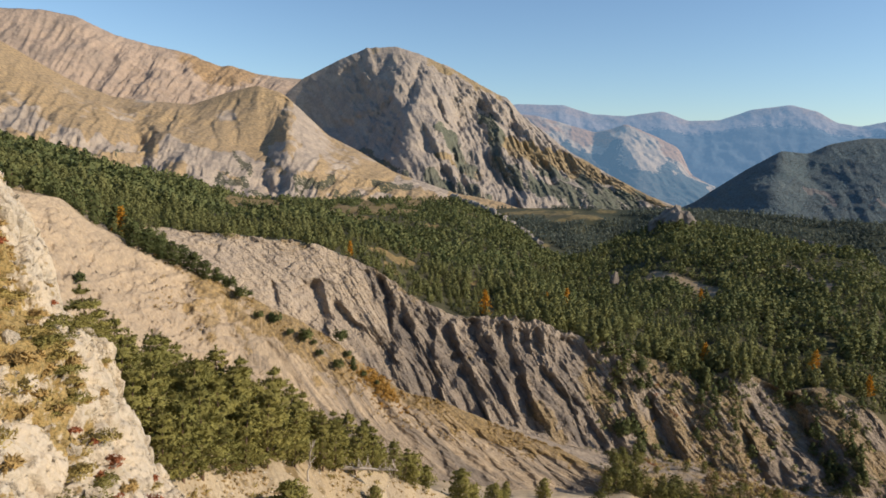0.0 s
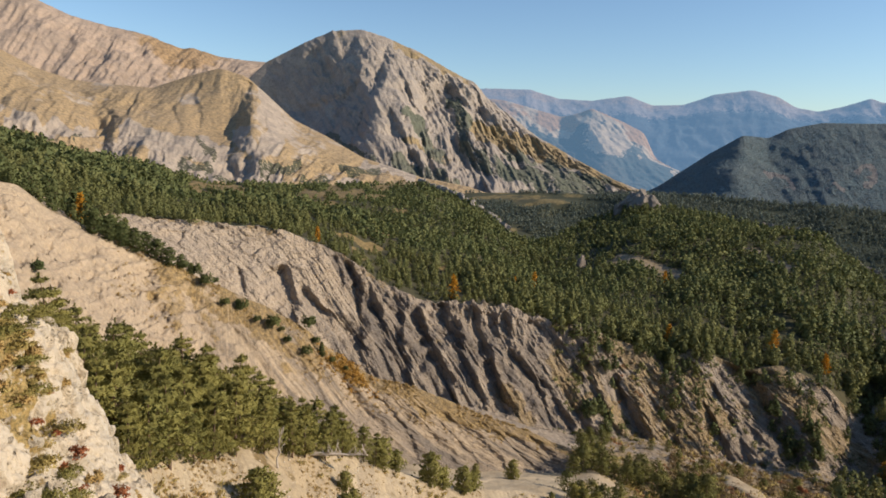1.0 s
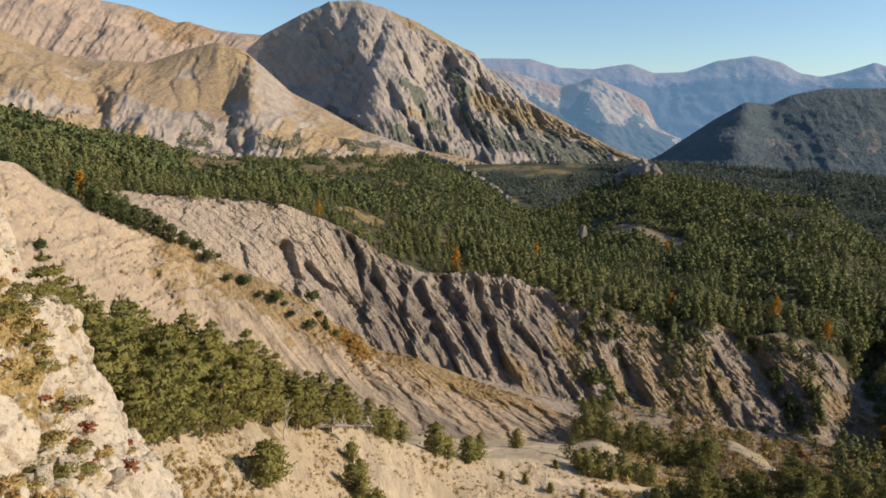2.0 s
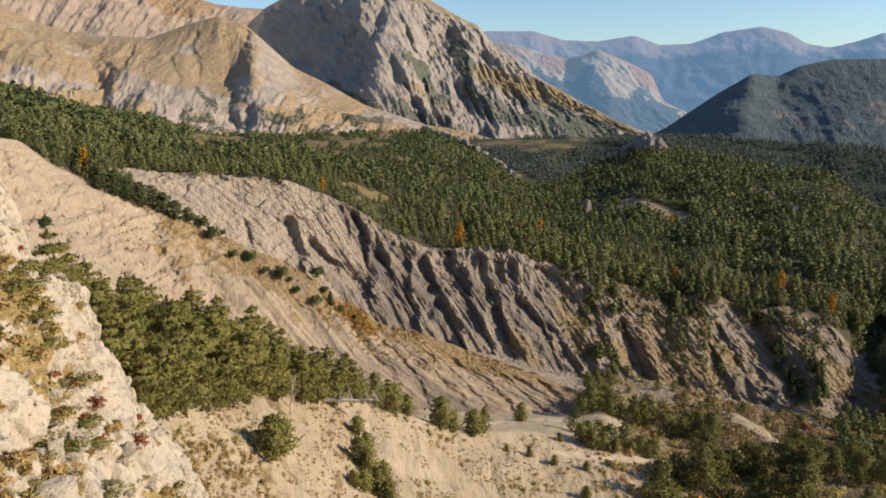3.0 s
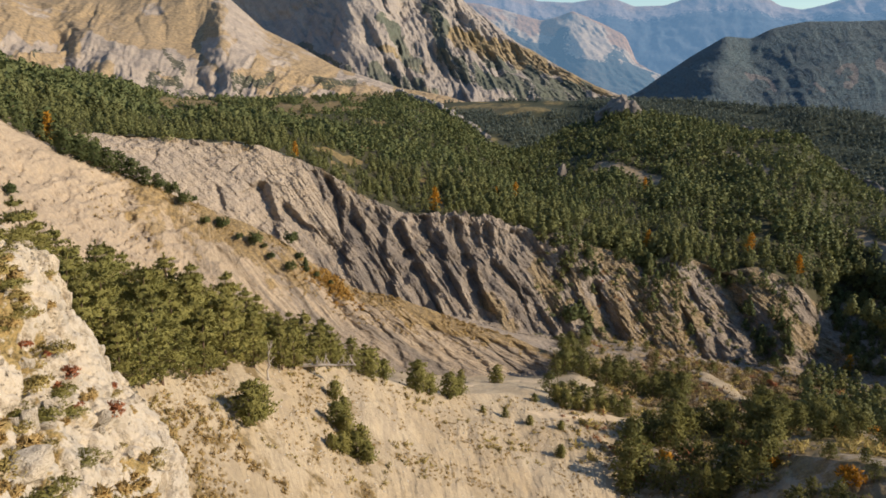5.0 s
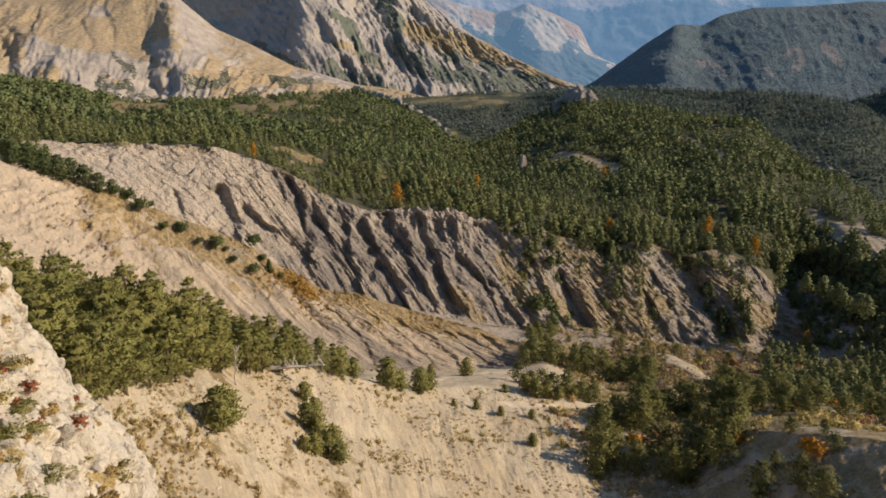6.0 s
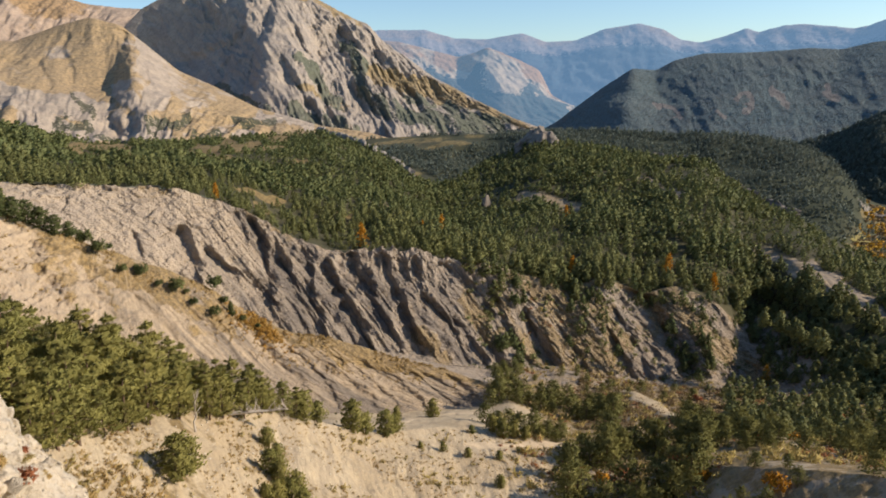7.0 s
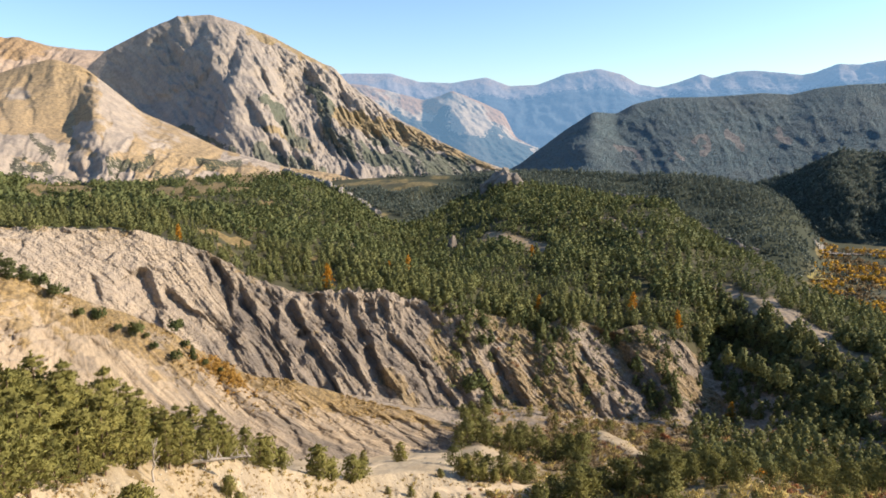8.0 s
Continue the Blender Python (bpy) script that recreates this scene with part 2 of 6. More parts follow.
# ---- the lie of the land: lines round the viewpoint as (bearing, distance, elevation angle) ----
# unseen rise at bearings 52 to 62 is added to shade the ravine mouth
SPUR_FOOT = line([(-180, 90, 22), (-100, 75, 10), (-60, 90, -6), (-36, 125, -14), (-32, 132, -16.5), (-24, 150, -21.6), (-15, 166, -25.0), (-6, 180, -26.2),
                  (4, 190, -26.8), (11, 198, -26.4), (14, 201, -25.8), (20, 200, -27.2), (25, 208, -25.8), (30, 208, -26.3), (36, 210, -26), (45, 205, -25.5), (52, 200, -18.5), (60, 190, -13), (100, 170, -6)])
NEAR_EDGE = line([(-180, 70, 22), (-100, 55, 10), (-60, 60, -4), (-36, 72, -12.8), (-32, 80, -14.8), (-28, 88, -16.8), (-25, 92, -18.6), (-20, 96, -21.2), (-15, 100, -23.0),
                  (-10, 107, -24.8), (-6, 114, -26.2), (0.8, 128, -28.2), (4, 138, -28.2), (11, 150, -28.2), (20, 146, -29.6), (27, 140, -29.9), (31, 128, -29.4), (36, 113, -28.6), (46, 100, -27), (53, 110, -22), (62, 140, -16), (75, 130, -16), (100, 110, -14)])
SLOPE_MID = line([(-180, 30, 18), (-100, 22, 5), (-60, 24, -25), (-32, 36, -40), (-20, 49, -39.5), (-10, 62, -38.8), (0, 74, -38.6),
                  (12, 92, -38), (20, 102, -37.6), (27, 97, -37.6), (31, 89, -37.6), (36, 81, -37.6), (46, 74, -36), (53, 86, -26), (62, 100, -18), (75, 90, -18), (100, 70, -18)])
SLOPE_TOP = line([(-180, 6, -5), (-100, 5, -20), (-60, 6, -42), (-32, 10, -48), (0, 14, -48), (30, 14, -48), (46, 12, -45), (100, 8, -30)])
SPUR_CREST = line([(-180, 130, 24), (-100, 130, 12), (-60, 165, 4), (-45, 180, 1), (-38, 190, -1.2), (-34.7, 195, -2.9), (-31.9, 200, -3.5), (-30.1, 203, -5.4), (-27.8, 204, -6.7),
                   (-24.7, 204, -8.4), (-23, 204, -9.3), (-19.6, 203, -11.2), (-15.1, 203, -13.2), (-11.3, 203, -15.5), (-9.4, 203, -17.2), (-6.4, 203, -19.1),
                   (-1.4, 204, -20.6), (3.6, 206, -22.1), (8.5, 208, -23.5), (12.4, 210, -24.6), (15, 218, -25), (20, 228, -25), (30, 240, -24.8), (45, 240, -23.4), (52, 235, -17.5), (60, 230, -11), (100, 210, -5)], 0.5)
RAVINE = line([(-180, 180, 24), (-100, 180, 13), (-60, 215, 5), (-38, 228, -0.6), (-30, 232, -4.8), (-26, 234, -8.0), (-19.6, 236, -14.4), (-11.3, 238, -18.5), (0, 238, -21.7),
               (8, 244, -23.0), (13, 251, -23.6), (18, 261, -23.2), (23, 270, -23.8), (27, 278, -23.8), (31, 287, -23.0), (33.5, 304, -23.0), (36, 296, -22.9), (39.4, 276, -22.6), (46, 266, -22.0), (100, 240, -9)])
BAD_TOP = line([(-180, 220, 24), (-100, 230, 14), (-60, 245, 4.5), (-38, 255, -0.8), (-30, 262, -4.0), (-26.5, 268, -5.6), (-24.6, 270, -5.9), (-20.4, 272, -6.4), (-15.4, 273, -6.9), (-11.5, 274, -7.8),
                (-9.9, 274, -8.7), (-7.8, 274, -9.7), (-5.3, 274, -11.5), (-1.7, 274, -13.1), (4, 276, -13.4), (6.9, 278, -13.9), (9.8, 281, -14.6), (13, 286, -14.7), (15.2, 290, -15.7),
                (19, 298, -16.4), (21.5, 302, -15.6), (25, 310, -16.7), (27.5, 316, -16.0), (30.7, 322, -16.8), (32.3, 328, -18.3), (33.2, 350, -18.0), (34.8, 376, -17.0), (36.5, 366, -17.2), (40, 336, -18.8), (46, 322, -19.8), (100, 300, -8)], 0.6)
PLATEAU = line([(-180, 600, 20), (-100, 520, 12), (-60, 460, 4.5), (-35.5, 480, 0.2), (-32, 500, -0.4), (-28.4, 540, -1.3), (-24.5, 600, -2.1), (-18.6, 760, -3.6), (-13.2, 800, -3.7),
                (-4.3, 800, -3.5), (-2.9, 795, -3.5), (-1.6, 780, -3.3), (0.6, 745, -4.2), (2.5, 710, -5.1), (4.3, 670, -6.2), (5.6, 630, -7.5), (7.5, 620, -8.3), (9.5, 660, -7.6), (11.9, 700, -6.4), (14.3, 715, -5.4),
                (16, 720, -4.6), (17.6, 715, -4.8), (19.9, 705, -4.9), (23.6, 680, -5.6), (25.9, 660, -5.8), (29.4, 630, -6.3), (30.3, 615, -7.1), (32.4, 590, -8.4), (36.2, 520, -10.1),
                (39.4, 480, -12.0), (41.7, 460, -12.9), (45, 430, -13.9), (50, 430, -14), (100, 420, -8)], 0.4)
BEHIND = line([(-180, 900, 16), (-100, 900, 8), (-60, 700, 0), (-30, 800, -4), (-10, 1020, -6.5), (5, 950, -8.5), (15, 980, -8.5), (30, 900, -11), (38, 800, -14.0), (46, 700, -17.0), (100, 800, -10)])
MID_RIDGE = line([(-180, 1500, 12), (-100, 1500, 6), (-60, 1200, -2), (-20, 1300, -5), (0, 1400, -4.2), (2.5, 1380, -4.0), (7, 1360, -3.85), (12, 1350, -3.8), (16.6, 1350, -3.65), (20, 1350, -3.55), (24, 1340, -3.7),
                  (26, 1330, -3.9), (30, 1300, -3.85), (33.5, 1280, -4.2), (36, 1260, -4.7), (38, 1250, -5.8), (39.5, 1250, -7.5), (41, 1250, -9.6), (50, 1300, -9.6), (100, 1400, -8)], 0.6)
FAR_FLOOR = line([(-180, 2200, 5), (-60, 1900, -6), (0, 1900, -6.6), (36, 1500, -8.2), (46, 1500, -8.3), (100, 1900, -6.6)])
HORIZON = line([(-180, 4900, -2.6), (0, 4900, -2.6)])

FINE = np.arange(-44, 51, 0.105)
WIDE = np.r_[FINE, np.arange(51, 315.5, 2.4)]
DENSE = np.r_[np.arange(-44, -27, 0.25), np.arange(-27, 37, 0.07), np.arange(37, 51, 0.2), np.arange(51, 315.5, 2.4)]
COARSE = np.r_[np.arange(-44, 51, 0.25), np.arange(51, 315.5, 2.4)]


def strip(near, far, bearings, rows, bend=1.0):
    """The sheet between two lines: bearing, distance, height and the share of the way, as grids."""
    t = (np.linspace(0, 1, rows) ** bend)[:, None]
    (d0, z0), (d1, z1) = near(bearings), far(bearings)
    B = np.broadcast_to(bearings, (rows, len(bearings)))
    return B, d0 + (d1 - d0) * t, z0 + (z1 - z0) * t, np.broadcast_to(t, B.shape)


def tri(x):
    """A zigzag between 0 and 1."""
    return np.abs((x % 1.0) * 2 - 1)


def rough_ground(B, D, Z, amp=1.0):
    """Unevenness that neighbouring sheets share."""
    x, y = polar(B, D)
    return Z + amp * (0.5 * fbm(x / 9, y / 9, 0, 3) + 0.18 * fbm(x / 2.2, y / 2.2, 3.3, 3))


GRIDS = []


def ground_at(b, d):
    """The height of the ground at a bearing and distance."""
    for bs, D, Z in GRIDS:
        i = int(np.argmin(np.abs(bs - b)))
        if D[0, i] <= d <= D[-1, i]:
            return float(np.interp(d, D[:, i], Z[:, i]))
    return -100.0


def lay(name, label, B, D, Z, material, attributes, category="ground"):
    x, y = polar(B, D)
    GRIDS.append((B[0], D, Z))
    ob = grid_mesh(name, x, y, Z, material, attributes, closed=True)
    return tagged(ob, label, category, kind="structure")


def gully(q, v, seed, warp=0.35):
    """Sharp ribs and V-shaped runnels across q, 0 in the bottoms and 1 on the ribs."""
    w = q + warp * fbm(q * 0.6, v * 2.0, seed, 3)
    a = tri(w + 0.35 * vnoise(w * 0.45, 0.5, seed))
    b = tri(w * 2.7 + 0.5 * vnoise(w * 1.1, v * 1.5, seed + 2))
    c = tri(w * 6.3 + 0.6 * vnoise(w * 2.9, v * 3, seed + 5))
    return 0.62 * a + 0.26 * b + 0.12 * c


def drainage(rows, cols, depth, talus, cell, seed, rounds=6, wander=0.5, reach=2, least=3):
    """How deep running water has cut a slope: a tree of channels from the top row down to row 0, each a V with sides of one steepness."""
    rg = np.random.default_rng(seed)
    i, j = np.mgrid[0:rows, 0:cols]
    n = fbm(j / 14.0, i / 30.0, seed, 5, 0.6) * wander + 0.25 * wander * rg.random((rows, cols))
    cut = np.zeros((rows, cols))
    col = np.arange(cols)
    offs = np.arange(-reach, reach + 1)
    for _ in range(rounds):
        area = np.ones((rows, cols))
        level = n - cut
        for r in range(rows - 1, 0, -1):
            cand = np.stack([level[r - 1][np.clip(col + o, 0, cols - 1)] + 0.03 * abs(o) for o in offs])
            to = np.clip(col + offs[np.argmin(cand, 0)], 0, cols - 1)
            area[r - 1] += np.bincount(to, area[r], cols)
        cut = 0.5 * cut + 0.5 * 0.05 * wander * np.sqrt(area)
    deep = -depth * np.sqrt(np.clip(area - least, 0, None))
    for c in range(1, cols):
        deep[:, c] = np.minimum(deep[:, c], deep[:, c - 1] + talus * cell)
    for c in range(cols - 2, -1, -1):
        deep[:, c] = np.minimum(deep[:, c], deep[:, c + 1] + talus * cell)
    return deep


def worley(x, y, z):
    """Nearest cell's own random numbers, and the gap to the next cell."""
    i, j, k = np.floor(x).astype(np.int64), np.floor(y).astype(np.int64), np.floor(z).astype(np.int64)
    f1, f2 = np.full(x.shape, 9.0), np.full(x.shape, 9.0)
    lean = [np.zeros(x.shape) for _ in range(4)]
    for a in (-1, 0, 1):
        for b in (-1, 0, 1):
            for c in (-1, 0, 1):
                ii, jj, kk = i + a, j + b, k + c
                dx = ii + 0.5 + 0.45 * hash3(ii, jj, kk) - x
                dy = jj + 0.5 + 0.45 * hash3(ii + 57, jj, kk) - y
                dz = kk + 0.5 + 0.45 * hash3(ii, jj + 91, kk) - z
                dd = np.sqrt(dx * dx + dy * dy + dz * dz)
                first = dd < f1
                f2 = np.where(first, f1, np.minimum(f2, dd))
                f1 = np.where(first, dd, f1)
                for n, val in enumerate((hash3(ii + 13, jj + 7, kk), dx * hash3(ii, jj, kk + 33), dy * hash3(ii + 5, jj, kk + 71), dz * hash3(ii, jj + 3, kk + 19))):
                    lean[n] = np.where(first, val, lean[n])
    return lean[0], lean[1] + lean[2] + lean[3], f2 - f1


def beside(B, E, course):
    """How far points lie to the right of a course of (bearing, elevation angle) that runs downhill, how far from it, and where along it (0 to 1)."""
    c = np.array(course, float)
    step = np.diff(c, axis=0)
    ends = np.r_[0, np.cumsum(np.hypot(step[:, 0], step[:, 1]))]
    best, right, share = np.full(B.shape, 99.0), np.zeros(B.shape), np.zeros(B.shape)
    for i, (db, de) in enumerate(step):
        n2 = db * db + de * de
        t = np.clip(((B - c[i, 0]) * db + (E - c[i, 1]) * de) / n2, 0, 1)
        ob, oe = B - c[i, 0] - t * db, E - c[i, 1] - t * de
        away = np.hypot(ob, oe)
        near = away < best
        right = np.where(near, np.where(-ob * de + oe * db > 0, away, -away), right)
        share = np.where(near, (ends[i] + t * (ends[i + 1] - ends[i])) / ends[-1], share)
        best = np.where(near, away, best)
    return right, best, share


def furrows(B, E, courses, seed, lean=3.0):
    """Depth of gullies with a steep right wall and a gentle left one; courses are (width of the right wall in degrees, depth in metres, course)."""
    Bw = B + 0.12 * fbm(B * 0.8, E * 0.8, seed, 3) + 0.07 * fbm(B * 3.1, E * 2.2, seed + 4, 4)
    Ew = E + 0.1 * fbm(B * 1.3, E * 1.3, seed + 7, 2)
    cut = np.zeros(B.shape)
    for k, (wide, deep, course) in enumerate(courses):
        right, away, share = beside(Bw, Ew, course)
        w = wide * (0.8 + 0.4 * vnoise(share * 4, 0.3, seed + k)) * (0.65 + 0.6 * share)
        form = np.clip(1 - np.maximum(right / w, -right / (lean * w)), 0, 1)
        cut = np.maximum(cut, deep * form * smooth(-0.02, 0.18, share) * (0.8 + 0.3 * vnoise(share * 6, 1.3, seed + k))) + 0.25 * np.minimum(cut, deep * form)
    return cut


def bands(B, E, courses, seed):
    """1 along courses of (half width in degrees, course), with ragged edges."""
    Bw, Ew = B + 0.5 * fbm(B * 0.9, E * 0.9, seed, 4), E + 0.3 * fbm(B * 1.1, E * 1.1, seed + 3, 3)
    out = np.zeros(B.shape)
    for wide, course in courses:
        out = np.maximum(out, smooth(wide * 1.15, wide * 0.55, beside(Bw, Ew, course)[1]))
    return out


# courses of the gullies as (bearing, elevation angle), from their heads downhill
GULLIES_LEFT = [
    (0.25, 1.6, [(-16.9, -10.1), (-16.4, -11.8)]), (0.3, 1.6, [(-14.0, -10.1), (-14.5, -12.1)]), (0.8, 4.2, [(-13.5, -10.0), (-13.0, -11.8), (-12.6, -13.3)]),
    (0.75, 4.8, [(-12.1, -11.5), (-10.6, -13.3), (-8.8, -14.8), (-7.0, -16.3)]), (0.75, 5.4, [(-7.9, -9.3), (-7.2, -11.5), (-7.0, -13.4), (-6.8, -15.6)]),
    (0.75, 4.6, [(-6.4, -11.7), (-5.6, -14.0), (-4.8, -15.9), (-3.8, -17.9)]), (0.5, 2.4, [(-9.2, -9.3), (-8.6, -10.6), (-8.3, -12.2)])]
GULLIES_MIDDLE = [
    (0.75, 4.6, [(-4.0, -12.6), (-3.4, -14.8), (-3.6, -16.8), (-2.9, -18.3)]), (0.7, 3.4, [(-2.2, -13.4), (-1.6, -15.4), (-1.2, -16.8)]), (0.9, 5.6, [(-1.3, -15.6), (-0.5, -17.8), (0.7, -19.7)]),
    (1.1, 5.0, [(0.1, -13.0), (0.5, -15.1), (1.5, -16.3)]), (0.6, 3.4, [(0.8, -16.3), (2.5, -18.7), (4.0, -21.2)]), (0.8, 4.0, [(2.6, -13.5), (3.2, -15.4), (4.2, -17.7)]),
    (0.85, 5.4, [(4.2, -17.3), (5.0, -19.6), (6.0, -22.0)]), (0.6, 3.2, [(4.2, -13.4), (4.8, -15.1)]), (0.6, 3.2, [(5.5, -14.2), (6.0, -15.9)])]
GULLIES_RIGHT = [
    (0.6, 3.6, [(5.7, -16.7), (8.3, -19.5), (10.2, -23.1)]), (0.9, 4.2, [(8.5, -19.0), (10.3, -20.8), (11.5, -22.6)]), (0.7, 3.4, [(7.1, -14.3), (9.4, -15.7), (11.1, -17.4), (12.7, -19.7)]),
    (0.8, 4.2, [(12.0, -16.3), (13.2, -19.2), (14.5, -21.4), (15.8, -23.1)]), (0.85, 5.6, [(14.8, -18.2), (16.4, -20.9), (18.0, -23.3)]), (0.5, 3.2, [(17.7, -19.6), (19.4, -21.3), (20.8, -23.4)]),
    (0.6, 3.4, [(21.9, -19.2), (23.1, -21.0), (24.8, -23.6)])]
GULLIES_FAR_RIGHT = [
    (0.5, 3.0, [(22.4, -17.6), (24.1, -20.0), (26.3, -23.8)]), (0.5, 3.0, [(23.5, -17.6), (25.9, -20.4), (28.7, -22.9)]), (1.1, 6.5, [(23.6, -14.6), (25.9, -18.2), (27.8, -20.5), (30.9, -24.5)]),
    (0.5, 2.6, [(26.0, -15.4), (26.8, -16.8)]), (0.6, 3.2, [(30.0, -17.8), (31.7, -20.6), (33.3, -23.5)]), (0.7, 3.2, [(30.1, -16.8), (32.1, -19.3), (35.3, -23.2)])]
GRASSY_RIBS = [
    (1.3, [(14.0, -13.2), (15.8, -16.2), (19.2, -19.3), (21.8, -22.8)]), (0.7, [(13.0, -18.0), (14.9, -20.9), (17.2, -23.1)]), (1.0, [(20.4, -16.4), (21.8, -18.3), (23.4, -21.4)]), (0.6, [(16.3, -18.9), (20.6, -24.2)]),
    (0.9, [(27.6, -17.2), (31.1, -20.3), (34.0, -21.8)]), (0.8, [(25.4, -17.3), (26.8, -19.0)]), (0.9, [(10.2, -17.3), (12.3, -20.6)]), (0.9, [(-7.7, -8.8), (-6.0, -9.4)]), (0.9, [(5.8, -20.5), (8.4, -22.7)])]
RUNNELS = [
    (0.45, 1.5, [(-8.7, -18.9), (-6.8, -21.9), (-4.8, -23.8)]), (0.4, 1.3, [(-6.2, -20.4), (-3.8, -22.4), (-1.8, -25.7)]), (0.4, 1.2, [(-4.2, -21.2), (-1.2, -23.4), (1.3, -25.7)]), (0.45, 1.5, [(-0.2, -22.1), (3.4, -24.3), (6.0, -26.2)]),
    (0.45, 1.6, [(3.4, -22.9), (6.0, -24.4), (9.1, -26.5)]), (0.4, 1.6, [(5.4, -23.4), (8.5, -25.0), (10.6, -26.4)]), (0.4, 1.4, [(7.9, -23.8), (10.3, -25.3)]), (0.55, 2.2, [(-23.7, -11.7), (-23.1, -12.9), (-22.6, -13.7)]),
    (0.4, 1.7, [(-23.8, -9.9), (-23.4, -10.7)]), (0.4, 1.2, [(-18.7, -13.9), (-16.6, -16.1), (-14.9, -18.6)])]
SPUR_RILLS = [(0.4, 1.2, [(-21.2, -12.8), (-20.1, -14.9), (-18.9, -16.9)]), (0.4, 1.3, [(-13.8, -16.1), (-11.1, -19.3), (-8.8, -23.1)]), (0.3, 1.0, [(-11.8, -17.2), (-9.4, -20.4), (-7.2, -23.6)]), (0.3, 1.0, [(-2.2, -21.6), (1.2, -24.0), (3.4, -25.9)])]
# the wooded spur that comes down from the knoll: its crest, near a pale scar
KNOLL_SPUR = [(29.0, -10.4), (34.3, -12.6), (38.9, -14.4), (44.5, -17.2), (48.0, -20.0)]


def knoll_spur(B, E):
    """Metres by which the wooded spur stands out towards the viewpoint: a steep left flank, a gentle right one."""
    right, away, share = beside(B, E, KNOLL_SPUR)
    form = np.clip(1 + np.where(right > 0, -right / 9.0, right / 6.0), 0, 1)
    return 40 * form * form * (3 - 2 * form) * smooth(0.05, 0.4, share)


def sampled(grid, low, high, u):
    """Rows of a grid over low to high, read at u."""
    axis = np.linspace(low, high, grid.shape[1])
    return np.stack([np.interp(u[r], axis, grid[r]) for r in range(grid.shape[0])])


# hillside below the viewpoint
B, D, Z, V = strip(SLOPE_TOP, SLOPE_MID, WIDE, 18)
Zs = rough_ground(B, D, Z, 1.0 * smooth(0, 0.3, V))
lay("hillside_upper", "steep stony slope falling away under the viewpoint", B, D, Zs, scree_mat, {"grass": 0.35 + 0.25 * fbm(B / 3, D / 6, 0, 3), "dark": 0.0})
B, D, Z, V = strip(SLOPE_MID, NEAR_EDGE, WIDE, 95)
q = B * 0.55 + D * 0.05 + 0.5 * fbm(B / 4, V * 3, 2.0, 3)
g = gully(q, V, 11.0)
side = smooth(-14, 2, B)
x, y = polar(B, D)
lumps = 0.45 * (ridged(x / 4.5, y / 4.5, Z / 4.5, 5, 0.6) - 0.6) + 0.5 * fbm(x / 12, y / 12, Z / 12, 3)
Zs = rough_ground(B, D, Z) + ((g - 0.5) * 0.35 * (0.35 + 0.65 * side) + lumps) * np.sin(np.pi * V) ** 0.5
PATH = smooth(0.0, 0.1, 0.13 - np.abs(V - 0.93 + 0.012 * (B - 8))) * smooth(2.5, 6, B) * smooth(23, 20, B)
grass = 0.30 + 0.30 * fbm(B / 2.5, D / 7, 1.7, 3) - 0.25 * smooth(-8, 0, B) * smooth(22, 17, B) + 0.35 * smooth(19, 24, B) - 0.6 * PATH
lay("hillside", "sunlit tan scree slope with sparse dry grass", B, D, Zs, scree_mat, {"grass": grass, "dark": 0.7 * smooth(19, 24, B) + 0.45 * smooth(0.1, 0.6, fbm(B / 1.6, V * 1.3, 3.7, 4)) * (1 - PATH), "across": 0.9 * B + 0.09 * D + 0.4 * fbm(x / 15, y / 15, 0, 3), "down": V})
B, D, Z, V = strip(NEAR_EDGE, SPUR_FOOT, WIDE, 26)
Zs = rough_ground(B, D, Z) - 7 * np.sin(np.pi * V) * smooth(-2, -8, B)
lay("ravine_bank", "pale dirt terrace between the scree and the clay spur", B, D, Zs, scree_mat,
    {"grass": 0.15 + 0.25 * fbm(B / 2, D / 8, 5.7, 3) + 0.5 * smooth(14, 17, B), "dark": 0.6 * smooth(18, 22, B)})

# clay spur: face towards the viewpoint, then its far side down into the ravine
B, D, Z, V = strip(SPUR_FOOT, SPUR_CREST, WIDE, 110, 0.95)
q = (B + 11 * V) * 0.55
fade = np.sin(np.pi * np.clip(V, 0, 1)) ** 0.5
low = smooth(0.8, 0.2, V)
x, y = polar(B, D)
craggy = (1 + 0.9 * smooth(-14, -22, B)) * (ridged((x + 1.3 * Z) / 6, y / 9, Z / 3.2, 5, 0.62) - 0.5) * smooth(16, 11, B) * smooth(0.0, 0.15, V) * smooth(1.0, 0.85, V)
cutting = sampled(drainage(110, 1250, 0.032, 0.75, 0.28, 3, wander=0.9, least=14), -70, 42, B + 10 * V)
own, tilt, gap = worley((x + 1.1 * Z) / 6, y / 7, Z / 3.2)
streaks = 1.0 * (ridged((B + 11 * V) * 0.55, V * 0.7, 4.0, 5, 0.52) - 0.72) * fade * smooth(15, 10, B)
craggy = (0.55 + 0.9 * smooth(-12, -22, B)) * craggy + (0.35 * tilt + 0.1 * own) * smooth(16, 11, B) * smooth(0.0, 0.15, V) * smooth(1.0, 0.85, V)
beds = (Z - 0.55 * x + 2.0 * fbm(x / 20, y / 20, Z / 12, 3)) / 2.4
ledges = (tri(beds) + 0.5 * tri(beds * 2.7 + 0.6) - 0.75) * smooth(-5, -13, B) * smooth(0.05, 0.2, V) * smooth(1.0, 0.85, V) * (0.5 + 0.5 * vnoise(x / 9, y / 9, Z / 5))
craggy = craggy + 0.42 * ledges
